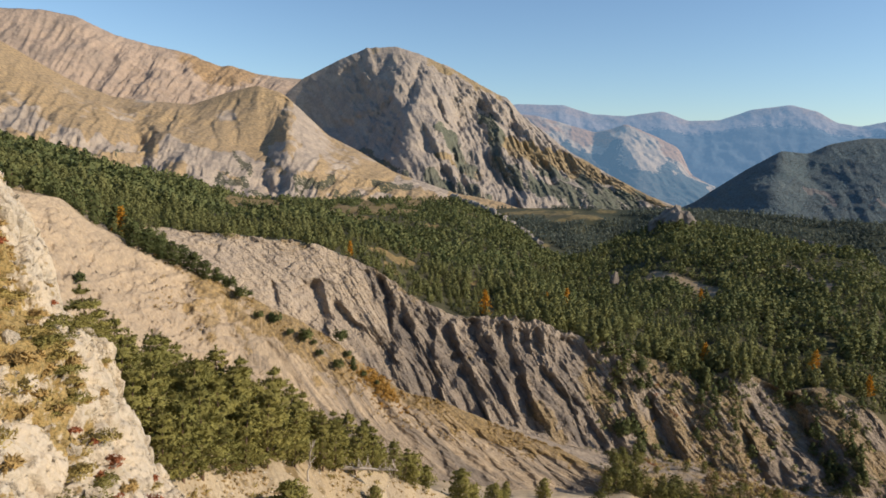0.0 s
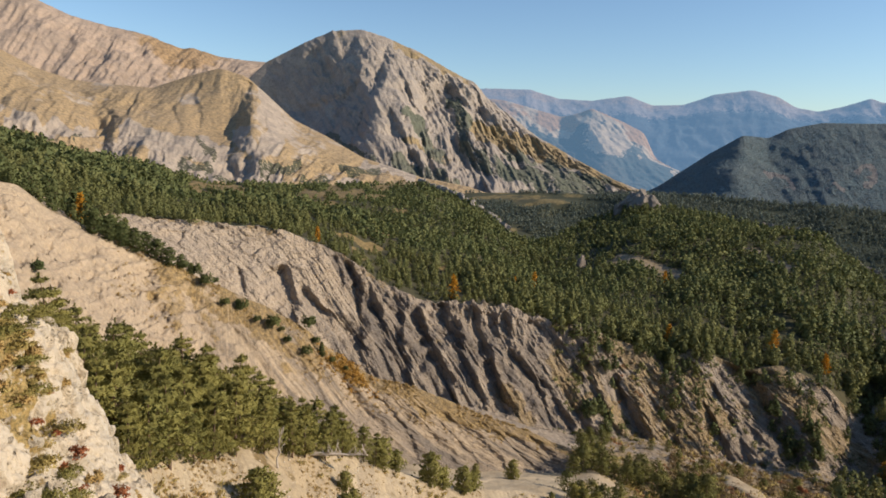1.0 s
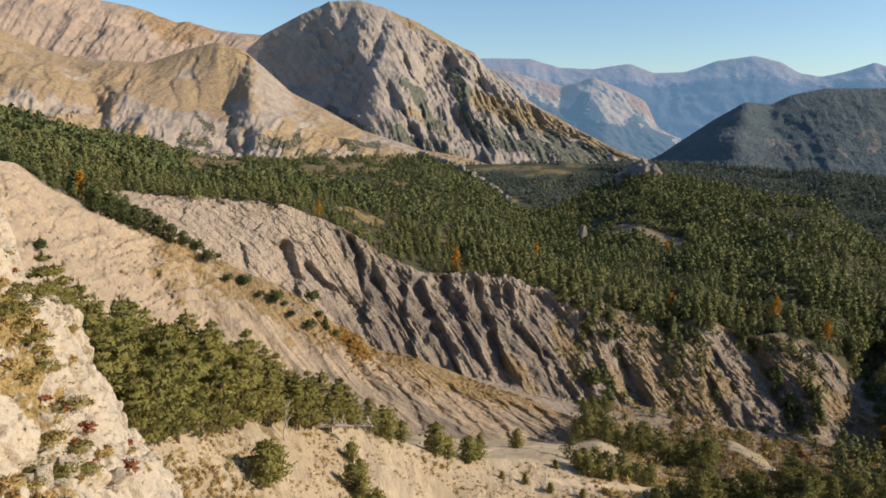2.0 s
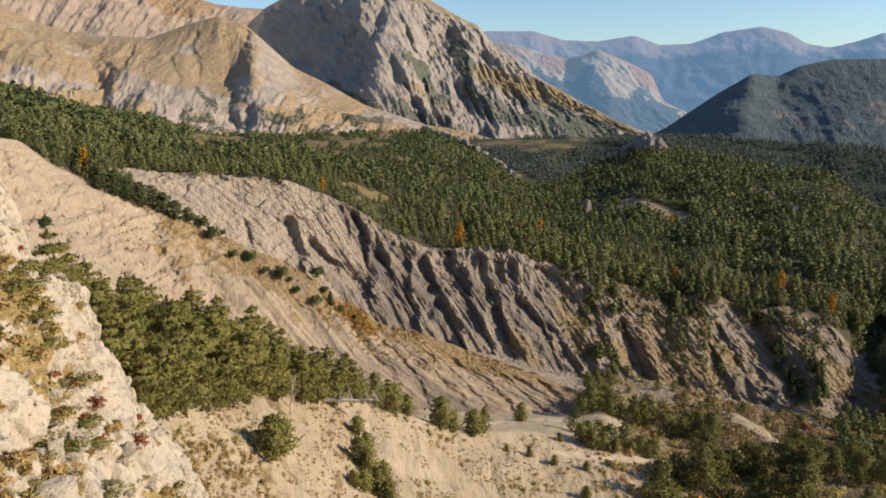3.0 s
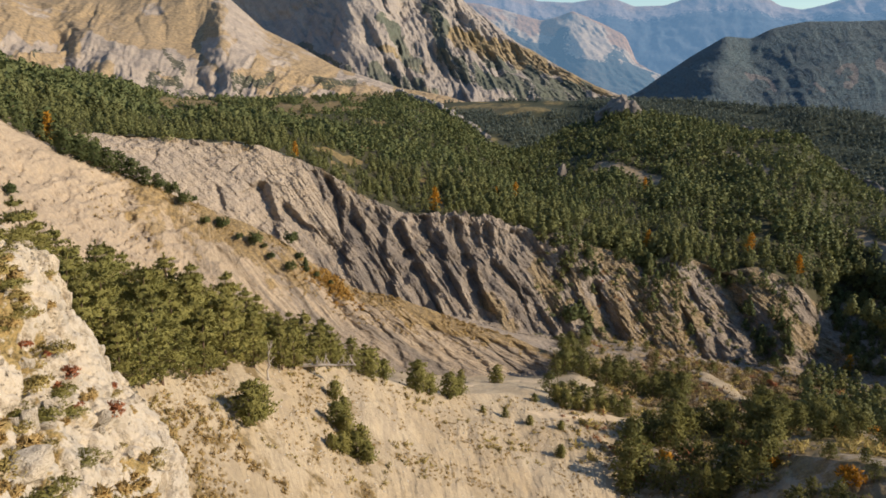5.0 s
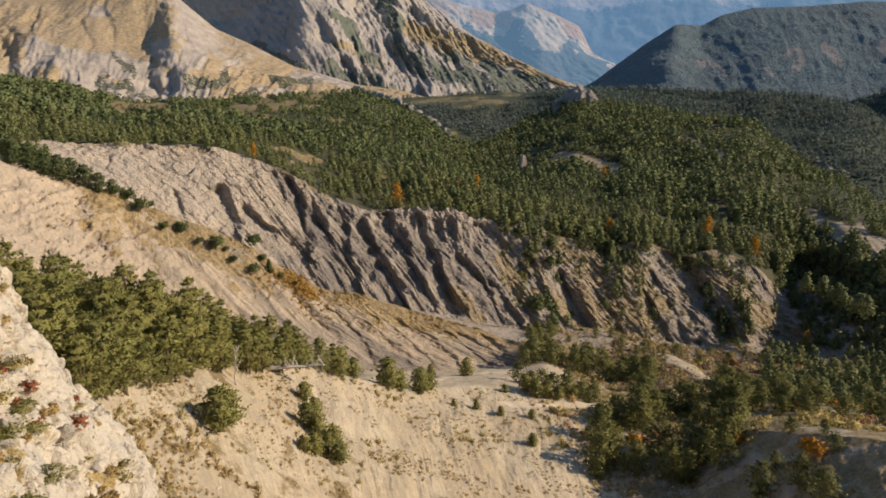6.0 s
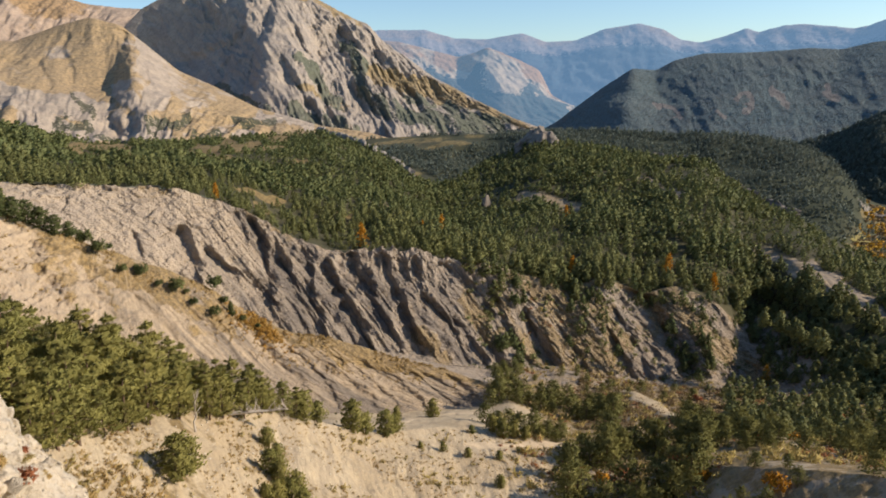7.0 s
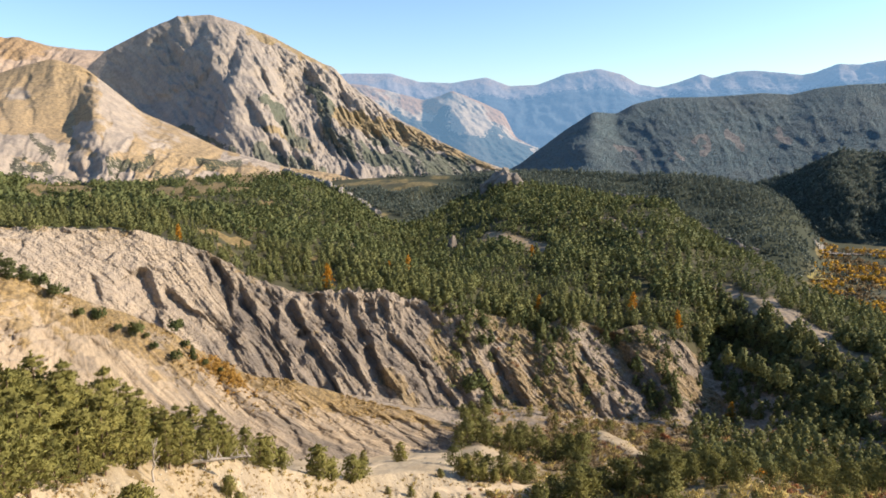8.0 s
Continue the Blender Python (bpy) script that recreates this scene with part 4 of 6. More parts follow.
mountain("meadow_mountain", "brown grassy mountainside with pale eroded gullies",
         line([(-60, 2500, 9), (-45, 2500, 9.2), (-38, 2500, 8.3), (-35.1, 2480, 7.4), (-33.2, 2450, 6.3), (-30.4, 2420, 4.8), (-28.2, 2400, 4.1), (-25.9, 2380, 3.9), (-22.7, 2360, 3.75), (-20.2, 2340, 4.75), (-17.8, 2300, 5.5), (-15.8, 2270, 4.95),
               (-14.1, 2240, 3.45), (-12.2, 2200, 1.7), (-9.9, 2150, 0.6), (-6.7, 2080, -1.2), (-3.8, 2020, -2.1), (-1.9, 1980, -2.75), (2, 1950, -3.4), (6, 1950, -4.6)], 0.3),
         line([(-60, 2100, 4), (-36, 2050, 3.4), (-32, 1960, 2.4), (-29, 1900, 1.7), (-26.6, 2010, 1.3), (-25.4, 1890, 1.2), (-22, 1900, 1.0), (-19, 1960, 0.8), (-17.0, 1960, 0.9), (-15.4, 1810, 0.8), (-13, 1840, 0.0), (-11, 1850, -1.0), (-6, 1800, -2.3), (6, 1750, -5)], 0.5),
         line([(-60, 1500, -3), (-36, 1350, -3.2), (-20, 1400, -4.4), (-8, 1450, -4.6), (6, 1500, -5.6)]), np.arange(-60, 6, 0.09), 140, 0.34, 75, 0.14, -5, brown_mat,
         lambda B, V, E, r: (0.75 - 0.25 * smooth(-17, -15, B) * smooth(0, 2, E) + 0.3 * patches(B, V, 3.0, 0.35, 4) - 0.95 * bands(B, E, MEADOW_PALE, 4.0) - 0.5 * smooth(0.45, 0.1, r) * smooth(1, -1, E),
                             0.62 * bands(B, E, MEADOW_WOODS, 2.0)), 9.0, calm=lambda u, V: 0.7 + 0.6 * smooth(0.55, 0.3, V), cuts=MEADOW_CUTS)
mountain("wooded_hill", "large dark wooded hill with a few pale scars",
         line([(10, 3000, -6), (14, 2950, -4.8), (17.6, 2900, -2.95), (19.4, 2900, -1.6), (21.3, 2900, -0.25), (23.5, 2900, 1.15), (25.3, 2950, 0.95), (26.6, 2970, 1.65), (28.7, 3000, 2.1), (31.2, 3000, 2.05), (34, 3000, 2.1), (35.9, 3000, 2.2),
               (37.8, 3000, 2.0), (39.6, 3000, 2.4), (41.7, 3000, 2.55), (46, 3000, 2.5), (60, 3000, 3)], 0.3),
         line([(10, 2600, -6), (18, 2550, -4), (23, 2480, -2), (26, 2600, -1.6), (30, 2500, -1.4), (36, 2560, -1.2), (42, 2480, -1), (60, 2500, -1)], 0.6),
         line([(10, 2200, -5.5), (60, 2000, -6)]), np.arange(10, 60, 0.11), 105, 0.26, 50, 0.16, 4, haze_hill_mat,
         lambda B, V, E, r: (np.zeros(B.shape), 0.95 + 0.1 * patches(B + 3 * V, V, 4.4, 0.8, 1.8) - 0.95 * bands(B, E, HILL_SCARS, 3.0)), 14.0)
mountain("wooded_hill", "nearer dark wooded hill above the valley floor",
         line([(30, 1700, -8), (34, 1700, -5.5), (36, 1700, -4.4), (38.2, 1700, -3.75), (39.3, 1700, -3.1), (41.3, 1700, -1.95), (42.7, 1710, -2.15), (44, 1720, -2.2), (50, 1750, -0.5), (65, 1750, 2)], 0.3),
         line([(30, 1600, -8), (36, 1560, -6), (38.5, 1540, -5.6), (41, 1490, -5.2), (44, 1540, -5), (50, 1500, -4.5), (65, 1500, -3)]),
         line([(30, 1480, -9), (36, 1430, -9.1), (41, 1400, -8.85), (50, 1390, -8.9), (65, 1390, -8.6)]), np.arange(30, 65, 0.12), 70, 0.3, 35, 0.3, 3, nearhill_mat,
         lambda B, V, E, r: (np.zeros(B.shape), np.full(B.shape, 0.9)), 17.0)
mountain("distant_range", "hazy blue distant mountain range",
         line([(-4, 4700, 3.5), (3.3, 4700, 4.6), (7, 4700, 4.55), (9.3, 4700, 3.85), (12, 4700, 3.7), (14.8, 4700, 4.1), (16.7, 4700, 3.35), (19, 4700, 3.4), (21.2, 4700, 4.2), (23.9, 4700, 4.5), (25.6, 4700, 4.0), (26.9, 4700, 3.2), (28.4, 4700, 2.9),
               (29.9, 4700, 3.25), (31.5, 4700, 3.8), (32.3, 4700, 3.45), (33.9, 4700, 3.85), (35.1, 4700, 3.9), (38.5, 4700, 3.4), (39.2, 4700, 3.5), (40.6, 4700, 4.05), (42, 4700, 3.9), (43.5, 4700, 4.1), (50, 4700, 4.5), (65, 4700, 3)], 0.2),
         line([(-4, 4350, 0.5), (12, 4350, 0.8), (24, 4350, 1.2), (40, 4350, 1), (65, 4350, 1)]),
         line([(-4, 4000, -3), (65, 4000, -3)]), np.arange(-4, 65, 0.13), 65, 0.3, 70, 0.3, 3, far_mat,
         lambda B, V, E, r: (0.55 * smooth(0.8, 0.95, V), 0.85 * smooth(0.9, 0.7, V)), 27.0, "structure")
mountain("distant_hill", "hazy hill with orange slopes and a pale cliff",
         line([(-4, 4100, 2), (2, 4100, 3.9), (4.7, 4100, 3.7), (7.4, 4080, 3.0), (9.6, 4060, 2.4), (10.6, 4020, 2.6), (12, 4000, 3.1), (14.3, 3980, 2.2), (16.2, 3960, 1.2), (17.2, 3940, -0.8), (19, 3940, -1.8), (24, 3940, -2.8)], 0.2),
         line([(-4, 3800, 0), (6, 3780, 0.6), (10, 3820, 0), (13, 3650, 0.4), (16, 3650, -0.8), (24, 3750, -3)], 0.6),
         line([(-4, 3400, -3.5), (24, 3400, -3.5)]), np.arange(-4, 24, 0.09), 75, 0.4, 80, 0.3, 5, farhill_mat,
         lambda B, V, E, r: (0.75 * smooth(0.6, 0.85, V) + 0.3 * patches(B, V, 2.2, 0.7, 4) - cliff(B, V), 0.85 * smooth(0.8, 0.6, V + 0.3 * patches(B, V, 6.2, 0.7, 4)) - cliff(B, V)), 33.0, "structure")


# ---- the ledge under the viewpoint ----
cap_b = WIDE
cd, cz = SLOPE_TOP(cap_b)
ct = np.linspace(0, 1, 6)[:, None]
capD = cd * ct
capZ = -1.65 + (cz + 1.65) * np.clip((capD - 1.1) / (cd - 1.1), 0, 1)
B = np.broadcast_to(cap_b, capD.shape)
lay("ledge", "stony ledge at the top of the slope", B, capD, capZ, scree_mat, {"grass": 0.4, "dark": 0.0})


# ---- plants ----
def leaf_material(name, a, b, rough=0.75):
    n = Nodes(name)
    v = n.noise(0.9, 3)
    t = n.math("ADD", n.math("MULTIPLY", n.random(), 0.6), n.math("MULTIPLY", n.attr("tint"), 0.7))
    c = n.mix(t, a, b)
    c = n.mix(n.ramp(v, 0.3, 0.7, 0.0, 0.45), c, tuple(x * 0.5 for x in a))
    n.done(c, rough)
    thin = n.nt.nodes.new("ShaderNodeBsdfTranslucent")
    both = n.nt.nodes.new("ShaderNodeMixShader")
    both.inputs[0].default_value = 0.28
    n.link(c, thin.inputs["Color"])
    n.link(n.bsdf.outputs[0], both.inputs[1])
    n.link(thin.outputs[0], both.inputs[2])
    n.link(both.outputs[0], n.nt.nodes["Material Output"].inputs["Surface"])
    return n.mat


pine_mat = leaf_material("pine_needles", (0.27, 0.265, 0.082), (0.45, 0.395, 0.122))
wood_mat = leaf_material("forest_needles", (0.112, 0.142, 0.053), (0.215, 0.22, 0.08))
# far needles made paler and bluer, with haze mixed into the leaf colour
haze_farwood_mat = leaf_material("hazed_far_needles", (0.13, 0.17, 0.145), (0.18, 0.21, 0.165))
# darker copy of the pine needles, with the ravine's shade in its colour
ravine_shade_mat = leaf_material("ravine_shade_needles", (0.19, 0.195, 0.064), (0.30, 0.28, 0.09))
gold_mat = leaf_material("autumn_leaves", (0.62, 0.30, 0.03), (0.5, 0.34, 0.05))
rust_mat = leaf_material("rusty_leaves", (0.42, 0.14, 0.06), (0.33, 0.17, 0.08))
olive_mat = leaf_material("olive_shrub", (0.40, 0.325, 0.115), (0.48, 0.38, 0.14))
cushion_mat = leaf_material("cushion_leaves", (0.25, 0.235, 0.07), (0.36, 0.32, 0.1))
twig_mat = leaf_material("bare_twigs", (0.2, 0.15, 0.085), (0.26, 0.19, 0.1))
amber_mat = leaf_material("amber_grass", (0.52, 0.30, 0.07), (0.42, 0.25, 0.06))
straw_mat = leaf_material("dry_grass", (0.50, 0.36, 0.15), (0.40, 0.28, 0.11))


def bark_material():
    n = Nodes("bark")
    f = n.noise(6, 5, 0.65, (1, 1, 0.25))
    return n.done(n.mix(n.ramp(f, 0.35, 0.7), (0.2, 0.13, 0.085), (0.09, 0.065, 0.05)), 0.95, f, 0.8, 0.03)


def dead_material():
    n = Nodes("dead_wood")
    f = n.noise(9, 5, 0.65, (1, 1, 0.3))
    return n.done(n.mix(n.ramp(f, 0.35, 0.7), (0.5, 0.45, 0.38), (0.3, 0.26, 0.22)), 0.9, f, 0.8, 0.02)


bark_mat, dead_mat = bark_material(), dead_material()


def tube(path, radii, sides=6):
    """Vertices and triangles of a tapered tube along a path."""
    path = np.asarray(path, float)
    n = len(path)
    tang = np.gradient(path, axis=0)
    tang /= np.linalg.norm(tang, axis=1)[:, None] + 1e-9
    ref = np.array([0.31, 0.87, 0.38])
    u = np.cross(tang, ref)
    u /= np.linalg.norm(u, axis=1)[:, None] + 1e-9
    w = np.cross(tang, u)
    a = np.linspace(0, 2 * np.pi, sides, endpoint=False)
    ring = path[:, None] + np.asarray(radii)[:, None, None] * (u[:, None] * np.cos(a)[None, :, None] + w[:, None] * np.sin(a)[None, :, None])
    verts = np.vstack([ring.reshape(-1, 3), path[-1:]])
    faces = []
    for i in range(n - 1):
        for j in range(sides):
            a0, a1, b0, b1 = i * sides + j, i * sides + (j + 1) % sides, (i + 1) * sides + j, (i + 1) * sides + (j + 1) % sides
            faces += [(a0, a1, b1), (a0, b1, b0)]
    for j in range(sides):
        faces.append(((n - 1) * sides + j, (n - 1) * sides + (j + 1) % sides, n * sides))
    return verts, np.array(faces)


def joined(pieces):
    vs, fs, o = [], [], 0
    for v, f in pieces:
        vs.append(v)
        fs.append(np.asarray(f) + o)
        o += len(v)
    return np.vstack(vs), np.vstack(fs)


def blades(rng, centres, outward, size, each, width=0.30, spread=0.75):
    """Tufts of pointed leaves: each centre sends out a few thin triangles."""
    n = len(centres) * each
    c = np.repeat(centres, each, 0)
    o = np.repeat(outward, each, 0)
    d = o + rng.normal(0, spread, (n, 3))
    d /= np.linalg.norm(d, axis=1)[:, None] + 1e-9
    s = size * rng.uniform(0.7, 1.3, (n, 1))
    side = np.cross(d, rng.normal(0, 1, (n, 3)))
    side /= np.linalg.norm(side, axis=1)[:, None] + 1e-9
    base = c - d * s * 0.25
    v = np.stack([base - side * s * width, base + side * s * width, c + d * s], 1)
    flip = np.einsum("ij,ij->i", np.cross(v[:, 1] - v[:, 0], v[:, 2] - v[:, 0]), o) < 0
    v[flip] = v[flip][:, [1, 0, 2]]
    return v.reshape(-1, 3), np.arange(n * 3).reshape(-1, 3)


def crown_normals(v, h, up=0.22, own=0.5):
    """Normals that point out of a crown, so that it shades as one body."""
    mid = v.reshape(-1, 3, 3).mean(1)
    out = np.c_[mid[:, 0], mid[:, 1], (mid[:, 2] - 0.5 * h) * 0.45]
    out /= np.linalg.norm(out, axis=1)[:, None] + 1e-6
    t = v.reshape(-1, 3, 3)
    face = np.cross(t[:, 1] - t[:, 0], t[:, 2] - t[:, 0])
    face /= np.linalg.norm(face, axis=1)[:, None] + 1e-9
    n = out + own * face + np.array([0, 0, up])
    n /= np.linalg.norm(n, axis=1)[:, None] + 1e-9
    return np.repeat(n, 3, 0)


def set_normals(me, n):
    me.polygons.foreach_set("use_smooth", np.full(len(me.polygons), True))
    me.normals_split_custom_set_from_vertices(n.astype(np.float32))


def pine_parts(seed, h, spread, whorls, arms, tufts, each, size, bare=0.18, point=0.8, flat=1.0, width=0.30):
    """Trunk with limbs, and needle crown, of one pine."""
    rng = np.random.default_rng(seed)
    lean = rng.normal(0, 0.03, 2) * h
    zs = np.linspace(0, h, 8)
    path = np.c_[lean[0] * (zs / h) ** 2, lean[1] * (zs / h) ** 2, zs - 0.25 * (zs == 0)]
    wood = [tube(path, 0.019 * h * (1 - zs / h * 0.92), 7)]
    centres, outs = [], []
    for k in range(whorls):
        f = bare + (1 - bare) * (k + rng.uniform(-0.3, 0.3)) / whorls
        f = min(max(f, bare), 0.985)
        reach = spread * ((1 - f) / (1 - bare)) ** point * (0.55 + 0.45 * min(1, (f - bare) / 0.25 + 0.4))
        for a in range(arms):
            if rng.random() < 0.12:
                continue
            ang = 2 * np.pi * (a + rng.uniform(-0.35, 0.35)) / arms + k * 1.3
            r = reach * rng.uniform(0.6, 1.2) + 0.12
            rise = rng.uniform(0.05, 0.4) * r + 0.1
            p0 = np.array([lean[0] * f * f, lean[1] * f * f, f * h])
            tip = p0 + np.array([np.cos(ang) * r, np.sin(ang) * r, rise])
            midp = (p0 + tip) / 2 + np.array([0, 0, -0.10 * r])
            if r > 0.5 and each > 6 and a % 2 == 0:
                wood.append(tube([p0, midp, tip], [0.012 * r + 0.012, 0.008 * r + 0.006, 0.004], 3))
            s = rng.uniform(0.28, 1.0, tufts)[:, None]
            pts = p0 * (1 - s) ** 2 + 2 * midp * s * (1 - s) + tip * s * s
            pts = pts + rng.normal(0, 1, (tufts, 3)) * np.array([0.2, 0.2, 0.09 * flat]) * r
            centres.append(pts)
            outs.append(np.tile([np.cos(ang) * 0.6, np.sin(ang) * 0.6, 0.38 * flat], (tufts, 1)))
    centres.append(np.array([[lean[0], lean[1], h]]) - np.array([[0, 0, 0.15]]) * np.arange(4)[:, None])
    outs.append(np.tile([0, 0, 1.0], (4, 1)))
    crown = blades(rng, np.vstack(centres), np.vstack(outs), size, each, width)
    return wood[0], crown, joined(wood[1:]) if len(wood) > 1 else None


def tree_thing(seed, kind, needles, label, category, group, **shape):
    """A tree as an empty with trunk and crown."""
    root = tagged(new(kind), label, category, group)
    stemwork, leafwork, limbs = pine_parts(seed, **shape)
    if limbs:
        stemwork = joined([stemwork, limbs])
    for name, (v, f), m in (("trunk", stemwork, bark_mat), ("crown", leafwork, needles)):
        me = tri_mesh(name, v, f, [m])
        if name == "crown":
            set_normals(me, crown_normals(v, shape["h"]))
        ob = new(name, me)
        ob.parent = root
    return root


def stand(proto, b, d, scale=1.0, turn=0.0, sink=0.0):
    x, y = polar(b, d)
    root = copy_thing(proto, Matrix.Identity(4))
    root.matrix_basis = Matrix.Translation((x, y, ground_at(b, d) - sink)) @ Matrix.Rotation(turn, 4, "Z") @ Matrix.Scale(scale, 4)
    return root


def at_angle(b, e, start=40.0, stop=900.0):
    """The distance at which the ground on this bearing comes into view at an elevation angle."""
    d = start
    while d < stop and math.degrees(math.atan2(ground_at(b, d), d)) < e:
        d += 0.5
    return d


def discard(protos):
    for p in protos:
        for o in (*p.children_recursive, p):
            bpy.data.objects.remove(o)


rng = np.random.default_rng(4)
PINE = "dark green pine with layered boughs on the slope"
near_pines = [tree_thing(100 + i, "pine_tree", pine_mat, PINE, "tree", "pines of the near grove", h=9.0, spread=2.7 + 0.45 * (i % 3), whorls=9, arms=7, tufts=15, each=8, size=0.36, bare=0.12, point=0.76, flat=0.38, width=0.2) for i in range(5)]
# the near grove, tall at its upper end and low where it thins out
placed = []
for _ in range(1500):
    if len(placed) == 76:
        break
    b = rng.uniform(-31, -5) if len(placed) < 62 else rng.uniform(-16, -5.5)
    edge = float(NEAR_EDGE(np.array([b]))[0][0])
    d = edge + rng.uniform(np.interp(b, [-31, -22, -19, -15, -10, -6], [-24, -20, -18, -9, -5, -3]), 1.5)
    x, y = polar(b, d)
    if all((x - p[0]) ** 2 + (y - p[1]) ** 2 > 2.4 ** 2 for p in placed):
        placed.append((x, y))
        h = np.interp(b, [-31, -25, -16, -12, -9, -5], [7.4, 9.0, 9.2, 8.6, 7.4, 5.0]) * rng.uniform(0.68, 1.2)
        stand(near_pines[rng.integers(5)], b, d, h / 9.0, rng.uniform(0, 6.28), 0.1)
# single pines and young ones round the grove and along the dirt terrace
bushy = [tree_thing(130 + i, "pine_tree", pine_mat, "bushy young pine with boughs down to the ground", "tree", "young pines along the terrace", h=9.0, spread=4.3, whorls=10, arms=7, tufts=9, each=7, size=0.62, bare=0.04, point=0.45) for i in range(3)]
for b, e, h in [(-15.8, -29.3, 5.4), (-14.9, -29.0, 4.4), (-4.9, -26.6, 5.4), (-3.6, -26.9, 4.0), (-0.5, -27.9, 6.4), (0.6, -28.2, 4.4), (2.5, -28.4, 5.6), (3.4, -28.2, 4.0), (6.8, -27.2, 5.2), (3.5, -27.2, 3.6),
                (-8.1, -30.4, 3.8), (-7.2, -31.2, 3.6), (-7.4, -29.6, 3.0), (-6.4, -32.8, 3.8), (-5.8, -32.0, 3.2), (-8.2, -28.2, 3.0), (-5.4, -33.4, 3.2), (-8.6, -32.2, 2.4), (-7.7, -32.6, 3.2),
                (10.0, -30.4, 2.2), (7.7, -29.9, 2.2), (13.0, -32.7, 2.8), (12.9, -30.6, 2.2), (5.6, -29.6, 1.6), (10.4, -28.6, 2.2), (12.3, -28.4, 4.4), (13.2, -28.8, 4.6), (14.2, -28.8, 4.0), (15.3, -28.9, 3.2), (16.7, -28.8, 3.0), (18.2, -28.6, 2.4)]:
    stand(bushy[rng.integers(3)], b, at_angle(b, e), h / 9.0, rng.uniform(0, 6.28), 0.06)
discard(bushy)
discard(near_pines)

RAVINE_PINE = "olive green pine standing in the ravine"
mid_pines = [tree_thing(200 + i, "pine_tree", ravine_shade_mat, RAVINE_PINE, "tree", "pines of the ravine", h=8.0, spread=3.3 + 0.6 * (i % 3), whorls=7, arms=8, tufts=8, each=5, size=0.5, bare=0.05, point=0.34 + 0.1 * (i % 3), flat=0.6) for i in range(6)]


def scatter(count, b0, b1, d0, d1, gap, protos, h0, h1, keep=None):
    got = []
    for _ in range(count * 30):
        if len(got) >= count:
            break
        b, d = rng.uniform(b0, b1), rng.uniform(d0, d1)
        x, y = polar(b, d)
        if keep and not keep(b, d):
            continue
        if all((x - p[0]) ** 2 + (y - p[1]) ** 2 > gap * gap for p in got):
            got.append((x, y))
            stand(protos[rng.integers(len(protos))], b, d, rng.uniform(h0, h1) / 8.0, rng.uniform(0, 6.28), 0.1)
    return got


scatter(30, 12, 23.5, 192, 210, 3.4, mid_pines, 5.0, 8.0)
scatter(12, 11.5, 19.5, 152, 164, 3.2, mid_pines, 3.5, 6)
scatter(40, 17.5, 31, 112, 158, 3.0, mid_pines, 4.5, 9.0, lambda b, d: vnoise(b * 0.5, d / 9, 3.0) > -0.1 and d < 118 + (b - 17) * 9 and b > 17 + max(0, 130 - d) * 0.1)
scatter(30, 29, 36, 150, 205, 3.6, mid_pines, 4.0, 8.0, lambda b, d: vnoise(b * 0.5, d / 12, 5.0) > -0.15 and not (23.5 < b < 29 and d > 165))
scatter(34, 29, 46, 140, 190, 4.5, mid_pines, 4.0, 8.0, lambda b, d: vnoise(b * 0.4, d / 14, 8.0) > -0.2)
scatter(12, 33, 46, 90, 118, 5.0, mid_pines, 2.5, 6.0)
scatter(9, 12.2, 15.5, 226, 250, 3.2, mid_pines, 4, 7)
scatter(14, 16, 30, 228, 262, 4.0, mid_pines, 2.5, 5.5)
discard(mid_pines)


# ---- shrubs, tufts ----
def shrub_mesh(name, seed, material, radius, height, clumps, tufts, each, size):
    r = np.random.default_rng(seed)
    pts, outs = [], []
    for _ in range(clumps):
        a, q = r.uniform(0, 6.28), radius * 0.7 * np.sqrt(r.random())
        c = np.array([np.cos(a) * q, np.sin(a) * q, height * r.uniform(0.25, 0.55)])
        d = r.normal(0, 1, (tufts, 3))
        d[:, 2] = np.abs(d[:, 2])
        d /= np.linalg.norm(d, axis=1)[:, None]
        pts.append(c + d * np.array([radius * 0.42, radius * 0.42, height * 0.5]) * r.uniform(0.6, 1.1, (tufts, 1)))
        outs.append(d)
    v, f = blades(r, np.vstack(pts), np.vstack(outs), size, each)
    me = tri_mesh(name, v, f, [material])
    set_normals(me, crown_normals(v, height * 0.6))
    return me


def shrub_thing(name, me, label, b, d, scale, turn, group, lift=0.0):
    ob = tagged(new(name, me), label, "shrub", group)
    x, y = polar(b, d)
    ob.matrix_basis = Matrix.Translation((x, y, ground_at(b, d) - 0.08 + lift)) @ Matrix.Rotation(turn, 4, "Z") @ Matrix.Scale(scale, 4)
    return ob


juniper = [shrub_mesh("shrub", 300 + i, wood_mat, 1.0, 2.2, 9, 30, 4, 0.24) for i in range(3)]
for b, e, s in [(-19.3, -11.9, 2.0), (-16.6, -13.9, 1.8), (-14.1, -15.4, 2.2), (-11.2, -15.3, 2.2), (-17.9, -13.5, 1.4), (-11.4, -17.8, 1.6), (-20.1, -10.0, 2.0), (-12.9, -16.7, 1.2), (-31.0, -10.0, 1.5),
                (-15.4, -14.9, 1.1), (-13.4, -15.7, 0.9), (-10.6, -16.9, 1.3), (-18.6, -11.6, 1.0), (-9.2, -18.3, 1.0), (-21.0, -9.8, 1.5), (-8.0, -19.0, 0.9), (-16.9, -13.3, 0.9)]:
    shrub_thing("juniper_shrub", juniper[rng.integers(3)], "dark green juniper shrub on the clay spur", b, at_angle(b, e, 130.0, 204.0), s, rng.uniform(0, 6.28), "shrubs on the spur")
